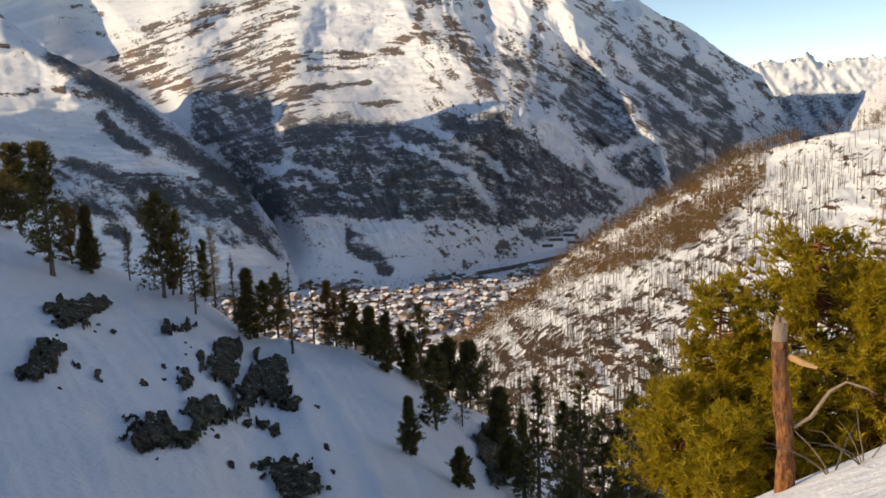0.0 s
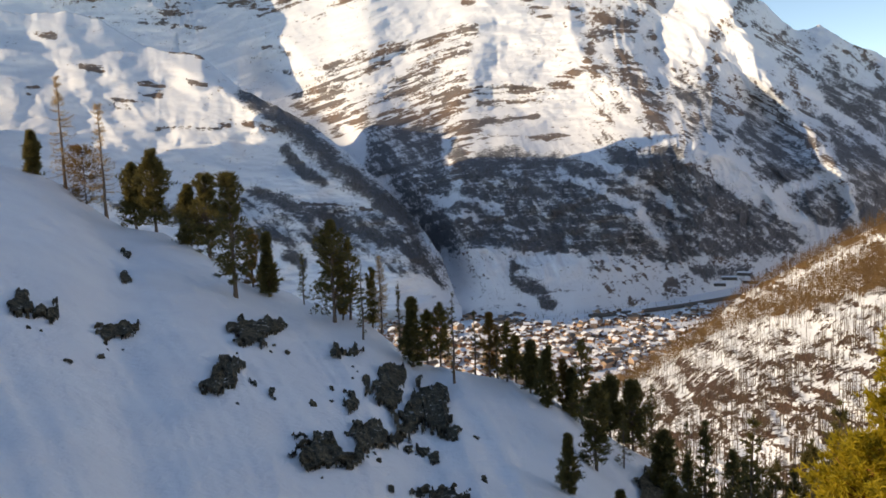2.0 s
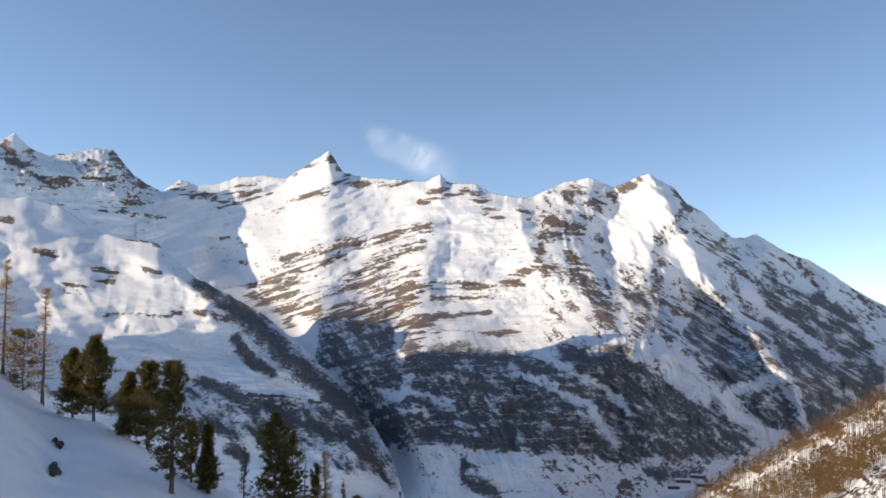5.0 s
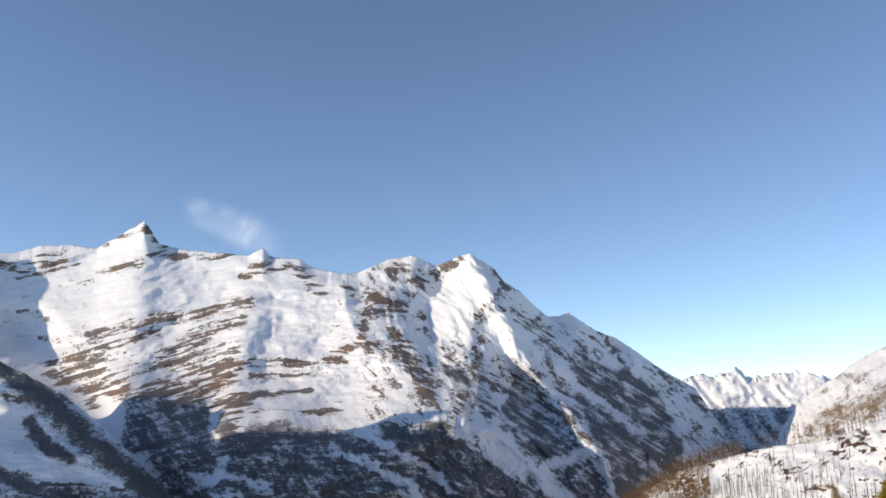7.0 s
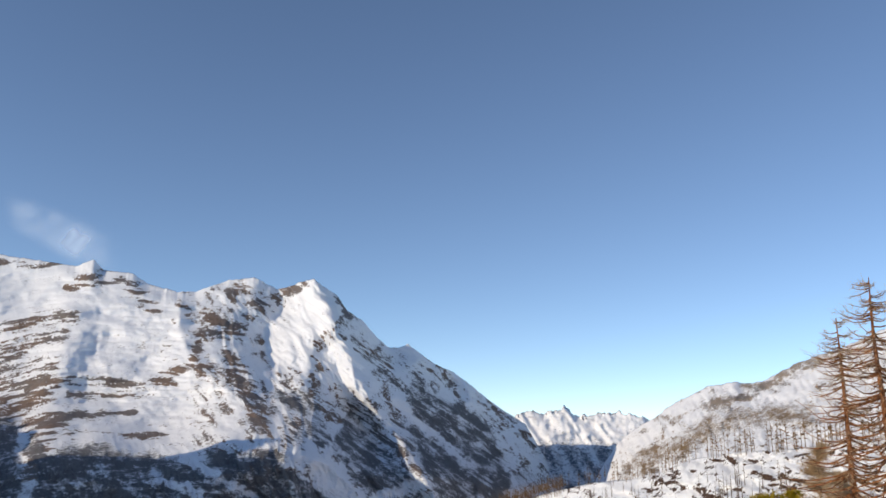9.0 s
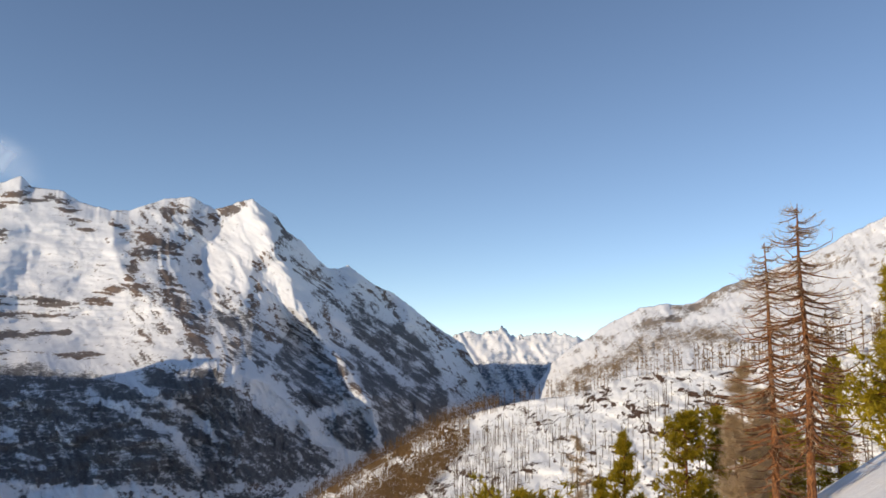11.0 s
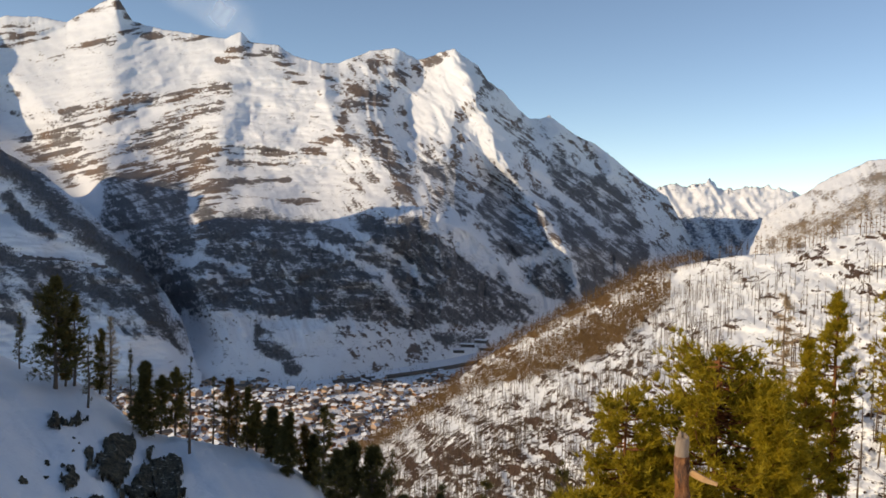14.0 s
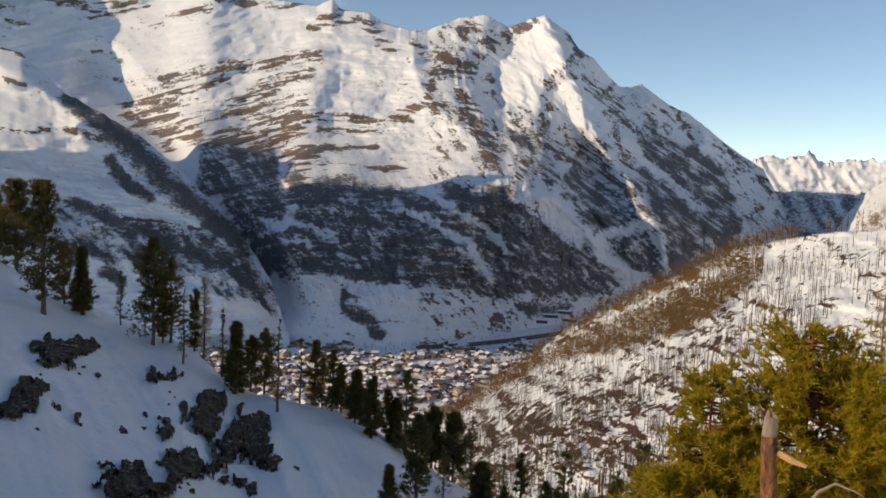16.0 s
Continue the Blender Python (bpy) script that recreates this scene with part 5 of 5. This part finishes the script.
M_PANE = plain("window_pane", (0.03, 0.035, 0.045), (0.06, 0.065, 0.08), 1.0, 0.2)
M_SLATE = plain("roof_slate", (0.1, 0.085, 0.075), (0.2, 0.17, 0.15), 0.8, 0.85)


def box(x0, x1, y0, y1, z0, z1):
    v = [(x, y, z) for x in (x0, x1) for y in (y0, y1) for z in (z0, z1)]
    return v, [(0, 1, 3, 2), (4, 6, 7, 5), (0, 4, 5, 1), (2, 3, 7, 6), (0, 2, 6, 4), (1, 5, 7, 3)]


def house(w, d, h, wood, slate, label):
    thing = new("house")
    rise = w * 0.24
    plinth = h * 0.35
    body = ([(-w / 2, -d / 2, 0), (w / 2, -d / 2, 0), (w / 2, d / 2, 0), (-w / 2, d / 2, 0), (-w / 2, -d / 2, h), (w / 2, -d / 2, h), (w / 2, d / 2, h), (-w / 2, d / 2, h), (0, -d / 2, h + rise), (0, d / 2, h + rise)],
            [(0, 1, 5, 8, 4), (2, 3, 7, 9, 6), (1, 2, 6, 5), (3, 0, 4, 7), (0, 3, 2, 1)])
    part("wall", poly_mesh("wall", *body), M_WOOD if wood else M_WALL, thing)
    part("base", poly_mesh("base", *box(-w / 2 - 0.08, w / 2 + 0.08, -d / 2 - 0.08, d / 2 + 0.08, -3, plinth)), M_WALL, thing)
    o, th = 1.1, 0.7
    roof = []
    for s in (-1, 1):
        x1, z1 = s * (w / 2 + o), h - o * rise / (w / 2) + 0.05
        v = [(0, -d / 2 - o, h + rise + 0.05), (x1, -d / 2 - o, z1), (x1, d / 2 + o, z1), (0, d / 2 + o, h + rise + 0.05)]
        v += [(x, y, z + th) for x, y, z in v]
        roof.append((v, [(0, 1, 2, 3), (7, 6, 5, 4), (0, 4, 5, 1), (1, 5, 6, 2), (2, 6, 7, 3), (3, 7, 4, 0)]))
    roof_part = part("roof", poly_mesh("roof", *join(roof)), M_SLATE if slate else M_ROOFSNOW, thing, "dark roof blown free of snow" if slate else "roof under thick snow")
    part("chimney", poly_mesh("chimney", *box(w * 0.15, w * 0.15 + 0.9, -0.5, 0.4, h, h + rise + 2.0)), M_WALL, roof_part)
    part("balcony", poly_mesh("balcony", *box(-w * 0.45, w * 0.45, -d / 2 - 1.2, -d / 2, h * 0.5, h * 0.5 + 1.0)), M_WOOD, thing)
    for f in (0.12, 0.62):
        for x in (-0.3, 0.0, 0.3):
            part("window", poly_mesh("window", *box(x * w - 0.7, x * w + 0.7, -d / 2 - 0.12, -d / 2 + 0.05, h * f + 0.5, h * f + 2.0)), M_PANE, thing)
    return tagged(thing, label, "house", "houses of the village")


KINDS = [house(11, 12, 7, True, False, "brown timber chalet with a snow-covered roof"), house(14, 13, 9, True, False, "large timber chalet with a snow-covered roof"),
         house(12, 15, 10, False, False, "pale plastered house with a snow-covered roof"), house(17, 14, 12, False, False, "pale hotel block with a snow-covered roof"),
         house(10, 11, 7, True, True, "dark chalet with a bare slate roof"), house(13, 24, 11, False, True, "long plastered hotel with a dark flat-pitched roof")]
rng = random.Random(11)
spots, taken = [], {}
tries = 0
while len(spots) < 1900 and tries < 80000:
    tries += 1
    az, r = rng.uniform(-8, 17.5), rng.uniform(1260, 2010)
    edge = 1780 + 14 * max(az, 0) + 40 * math.sin(az * 0.9)
    if r > edge + (160 if az < 4 and rng.random() < 0.25 else 0):
        continue
    x, y = r * math.sin(radians(az)), r * math.cos(radians(az))
    cell = (int(x // 9), int(y // 9))
    crowd = [q for dx in (-1, 0, 1) for dy in (-1, 0, 1) for q in taken.get((cell[0] + dx, cell[1] + dy), ())]
    if math.sin(x / 41 + 2 * math.sin(y / 63)) * math.sin(y / 37 + 1.3 * math.sin(x / 55)) > 0.42:      # squares, streets and gardens stay free
        continue
    if all((x - a) ** 2 + (y - b) ** 2 > 8.5 ** 2 for a, b in crowd):
        taken.setdefault(cell, []).append((x, y))
        spots.append((x, y, rng.choice((0, 0, 1, 2, 2, 3, 4, 4, 5)), rng.choice((0, 0.4, 1.57, -0.5, 0.8, 1.2, 2.2)) + rng.uniform(-0.2, 0.2), rng.choice((0.4, 0.45, 0.5, 0.6, 0.75, 0.95))))
spots.sort(key=lambda s: math.hypot(s[0] - 250, s[1] - 1500))
first, rest = set(), {M_WOOD: [], M_WALL: [], M_ROOFSNOW: [], M_SLATE: []}
for i, (x, y, kind, rot, sc) in enumerate(spots):
    z = float(ground_z(np.array([x]), np.array([y]))[0])
    m = Matrix.LocRotScale((x, y, EYE + z), Euler((0, 0, rot)), (sc,) * 3)
    if kind not in first:
        first.add(kind)
        KINDS[kind].matrix_basis = m
    elif i < 290:
        copy_thing(KINDS[kind], m).scale = (sc,) * 3
    else:
        for child in KINDS[kind].children:
            if child.name.split(".")[0] in ("wall", "roof", "base"):
                v = [m @ p.co for p in child.data.vertices]
                rest[child.data.materials[0] if child.data.materials[0] in rest else M_WALL].append((np.array([tuple(p) for p in v]), [tuple(f.vertices) for f in child.data.polygons]))
for mat, pieces in rest.items():
    if pieces:
        me = poly_mesh("houses", *join(pieces))
        me.materials.append(mat)
        tagged(new("houses", me), "outlying chalets at the far edge of the village", "houses", kind="stuff")

M_BROWNWOOD = needle_material("brown_larch_wood", (0.13, 0.07, 0.032), (0.25, 0.145, 0.062), (0.34, 0.215, 0.1))

# ---- larches on the hill: many thin bare trees ----
def larch_wood(name, spots, label, material, twigs, seed, crown, girth=1.0):
    rng = np.random.default_rng(seed)
    n = len(spots)
    base, h = np.array([s[:3] for s in spots]), np.array([s[3] for s in spots])
    lean = rng.normal(0, 0.02, (n, 2))
    tip = base + np.stack([lean[:, 0] * h, lean[:, 1] * h, h], 1)
    tris = []
    for k in range(3):
        a, b = k * 2.094, (k + 1) * 2.094
        w = (girth * (0.007 * h + 0.06))[:, None]
        tris.append(np.stack([base + w * np.array([math.cos(a), math.sin(a), -2]), base + w * np.array([math.cos(b), math.sin(b), -2]), tip], 1))
    for k in range(twigs):
        f = rng.uniform(0.25, 0.97, n)
        p = base + (tip - base) * f[:, None]
        a = rng.uniform(0, 6.283, n)
        L = h * crown * (1.05 - f) * rng.uniform(0.6, 1.2, n) + 0.2
        q = p + np.stack([np.cos(a) * L, np.sin(a) * L, rng.uniform(-0.35, 0.35, n) * L], 1)
        up = np.zeros((n, 3))
        up[:, 2] = rng.uniform(0.08, 0.2, n) * (1 if crown < 0.2 else 2.2)
        tris.append(np.stack([p + up, p - up, q], 1))
    me = tri_mesh(name, np.concatenate(tris))
    me.materials.append(material)
    return tagged(new(name, me), label, "larch wood", kind="stuff")


hill_xyz = np.empty(len(hill.data.vertices) * 3, np.float32)
hill.data.vertices.foreach_get("co", hill_xyz)
hill_xyz = hill_xyz.reshape(-1, 680, 3)[:320]
rng = np.random.default_rng(77)


def hill_spots(rows, cols, count):
    i, j = rng.integers(*rows, count), rng.integers(*cols, count)
    p = hill_xyz[np.minimum(i, 319), j].astype(float)
    r = np.hypot(p[:, 0], p[:, 1])
    return p, r, np.degrees(np.arctan2(p[:, 0], p[:, 1])), np.degrees(np.arctan2(p[:, 2] - EYE, r))


def some_of(p, ok, count, low, high):
    return [(*q, h) for q, h in zip(p[ok][:count], rng.uniform(low, high, count))]


p, r, az, el = hill_spots((15, 312), (8, 575), 60000)
clump = fbm(p[:, 0] / 60, p[:, 1] / 60, seed=600, octaves=3)
ok = (rng.random(60000) < (r / 700) ** 1.2) & (el < along(BAND_EDGE, az) + 0.2) & (clump > 0.4) & (rng.random(60000) < np.where(az < 34, 0.85, 0.25))
thin = some_of(p, ok, 4800, 7, 15)
p, r, az, el = hill_spots((150, 323), (8, 530), 60000)
crest = along(HILL, az) - el
gap = stroke(az, el, [(16.2, -11.8), (19.4, -10.0), (23, -8.2), (26, -6.6), (30, -4.6)], 0.4)
ok = ((el > along(BAND_EDGE, az)) & (az < 30) & (gap < 0.2 + 0.3 * rng.random(60000))) | ((crest < 0.35) & (az < 32)) | ((crest < 0.3) & (rng.random(60000) < 0.12))
dense = some_of(p, ok, 7000, 11, 19)
larch_wood("larch_wood", thin, "scattered bare larches on the snowy hillside", M_BARETREE, 15, 21, 0.17, 2.1)
larch_wood("larch_wood", dense, "dense brown larch wood along the hill's crest", M_BROWNWOOD, 13, 22, 0.2, 1.5)

# ---- the woods on the mountain: small dark trees wherever the slope keeps its forest ----
def slope_trees(sheet, count, seed, tall):
    me = sheet.data
    xyz, share = np.empty(len(me.vertices) * 3, np.float32), np.empty(len(me.vertices), np.float32)
    me.vertices.foreach_get("co", xyz)
    me.attributes["forest"].data.foreach_get("value", share)
    xyz = xyz.reshape(-1, 3).astype(float)
    rng = np.random.default_rng(seed)
    az, r = np.degrees(np.arctan2(xyz[:, 0], xyz[:, 1])), np.hypot(xyz[:, 0], xyz[:, 1])
    ok = np.nonzero((share > 0.12) & (az > -22) & (az < 31) & (rng.random(len(share)) < np.clip(share, 0.1, 0.7)))[0]
    ok = rng.choice(ok, min(count, len(ok)), replace=False)
    p = xyz[ok] + rng.normal(0, 2.0, (len(ok), 3)) * np.array([1, 1, 0])
    return [(*q, h) for q, h in zip(p, rng.uniform(*tall, len(ok)))]


larch_wood("mountain_wood", slope_trees(mountain, 13000, 31, (9, 19)), "dark bare winter forest on the mountain's lower slopes", M_SLOPEWOOD, 6, 24, 0.2)
larch_wood("mountain_wood", slope_trees(flank, 5000, 32, (8, 17)), "dark bare winter forest along the spur", M_SLOPEWOOD, 6, 25, 0.2)

# ---- blown snow trailing from the ridge ----
def plume_material():
    n = Nodes("blown_snow", 1.0)
    n.p.inputs["Base Color"].default_value = (0.85, 0.85, 0.86, 1)
    cloud = n.noise(n.pos((1, 1, 1.4)), 1 / 210, 3, 0.45, 0.6)
    veil = n.math("MULTIPLY", n.attr("rock"), n.step(cloud, 0.2, 0.75, 0.03, 0.24))
    clear = n.t.nodes.new("ShaderNodeBsdfTransparent")
    mx = n.t.nodes.new("ShaderNodeMixShader")
    n.link(veil, mx.inputs[0])
    n.link(clear.outputs[0], mx.inputs[1])
    thin_snow = n.t.nodes.new("ShaderNodeBsdfTranslucent")
    thin_snow.inputs[0].default_value = (0.85, 0.85, 0.86, 1)
    both = n.t.nodes.new("ShaderNodeAddShader")
    n.link(n.p.outputs[0], both.inputs[0])
    n.link(thin_snow.outputs[0], both.inputs[1])
    n.link(both.outputs[0], mx.inputs[2])
    n.link(mx.outputs[0], n.t.nodes["Material Output"].inputs[0])
    return n.m


su, sv = np.meshgrid(np.linspace(0, 1, 40), np.linspace(0, 1, 24), indexing="xy")
paz, pel = -4.6 + 7.4 * su, 14.1 - 2.6 * su + (sv - 0.62) * (2.4 + 1.6 * su)
fade = smooth(su, 0, 0.25) * (1 - smooth(su, 0.6, 1)) * smooth(sv, 0, 0.35) * (1 - smooth(sv, 0.6, 1))
pr = 4600 - 700 * su + 60 * (sv - 0.5)
tagged(grid_mesh("snow_plume", place(paz, pr, pr * np.tan(np.radians(pel))), plume_material(), [("rock", fade)]), "thin white veil of blown snow above the ridge", "cloud", kind="structure")

# ---- long sheds under the cliff down the valley, and the railway gallery along the foot of the mountain ----
# The boards are this dark because the sheds' shade is put into their colour.
M_SHADED_SHED = plain("shade_painted_boards", (0.07, 0.06, 0.055), (0.14, 0.12, 0.105), 0.5)


def long_shed(length, az, r, z, rot):
    thing = new("shed")
    part("wall", poly_mesh("wall", *box(-length / 2, length / 2, -9, 9, -4, 3.4)), M_SHADED_SHED, thing)
    part("roof", poly_mesh("roof", *box(-length / 2 - 1, length / 2 + 1, -10, 10, 3.41, 4.2)), M_ROOFSNOW, thing, "flat roof under snow")
    x, y = r * math.sin(radians(az)), r * math.cos(radians(az))
    thing.matrix_basis = pose(x, y, EYE + z, 0, 0, rot)
    tagged(thing, "long shed with shade painted into its dark walls and a flat snow-covered roof", "shed", "sheds down the valley")


for az, el, r, length, rot in ((16.6, -9.3, 2080, 34, -14), (17.5, -9.0, 2110, 30, -30), (16.0, -9.7, 2060, 26, -10), (17.9, -9.5, 2100, 34, -25)):
    long_shed(length, az, r, r * math.tan(radians(el)), rot)
rail = [(7.5, 1872), (9.5, 1900), (11.5, 1940), (13.5, 1995), (15.5, 2065), (17.5, 2150)]
pts = np.array([place(np.array(a), np.array(float(r)), np.array(-397.0)) for a, r in rail])
side = np.gradient(pts, axis=0)[:, [1, 0, 2]] * np.array([1, -1, 0])
side /= np.linalg.norm(side, axis=1, keepdims=True)
gal = np.stack([pts - side * 5, pts - side * 5 + (0, 0, 7), pts + side * 5 + (0, 0, 8), pts + side * 5], 0)
tagged(grid_mesh("railway_gallery", gal, M_SLATE), "dark railway gallery along the foot of the mountain", "railway gallery", kind="structure")

rng = np.random.default_rng(91)
grove = []
while len(grove) < 1300:
    az, r = rng.uniform(-9, 17), rng.uniform(1300, 2050)
    x, y = r * math.sin(radians(az)), r * math.cos(radians(az))
    grove.append((x, y, EYE - 398.0, rng.uniform(7, 14)))
larch_wood("village_trees", grove, "dark bare trees standing between the village houses", M_BARETREE, 20, 23, 0.28)

# ---- bare shrubs on the look-out's bank ----
for k, (az, r) in enumerate(((34.6, 13.5), (36.4, 13.0), (45.5, 20.0))):
    rng = np.random.default_rng(1300 + k)
    thing = new("bare_shrub")
    for j in range(9):
        a, L = rng.uniform(0, 6.28), rng.uniform(0.7, 1.5)
        t = np.linspace(0, 1, 6)[:, None]
        path = t * np.array([[math.cos(a) * L * 0.7, math.sin(a) * L * 0.7, L * 0.9]]) + t ** 2 * np.array([[math.cos(a) * 0.3, math.sin(a) * 0.3, -0.35 * L]]) + rng.normal(0, 0.03, (6, 3)) * t
        part("branch", poly_mesh("branch", *tube(path, np.linspace(0.014, 0.003, 6), 4)), M_GREYBARK, thing)
    stand(tagged(thing, "low bare shrub with dark arching branches in snow", "shrub"), az, r)
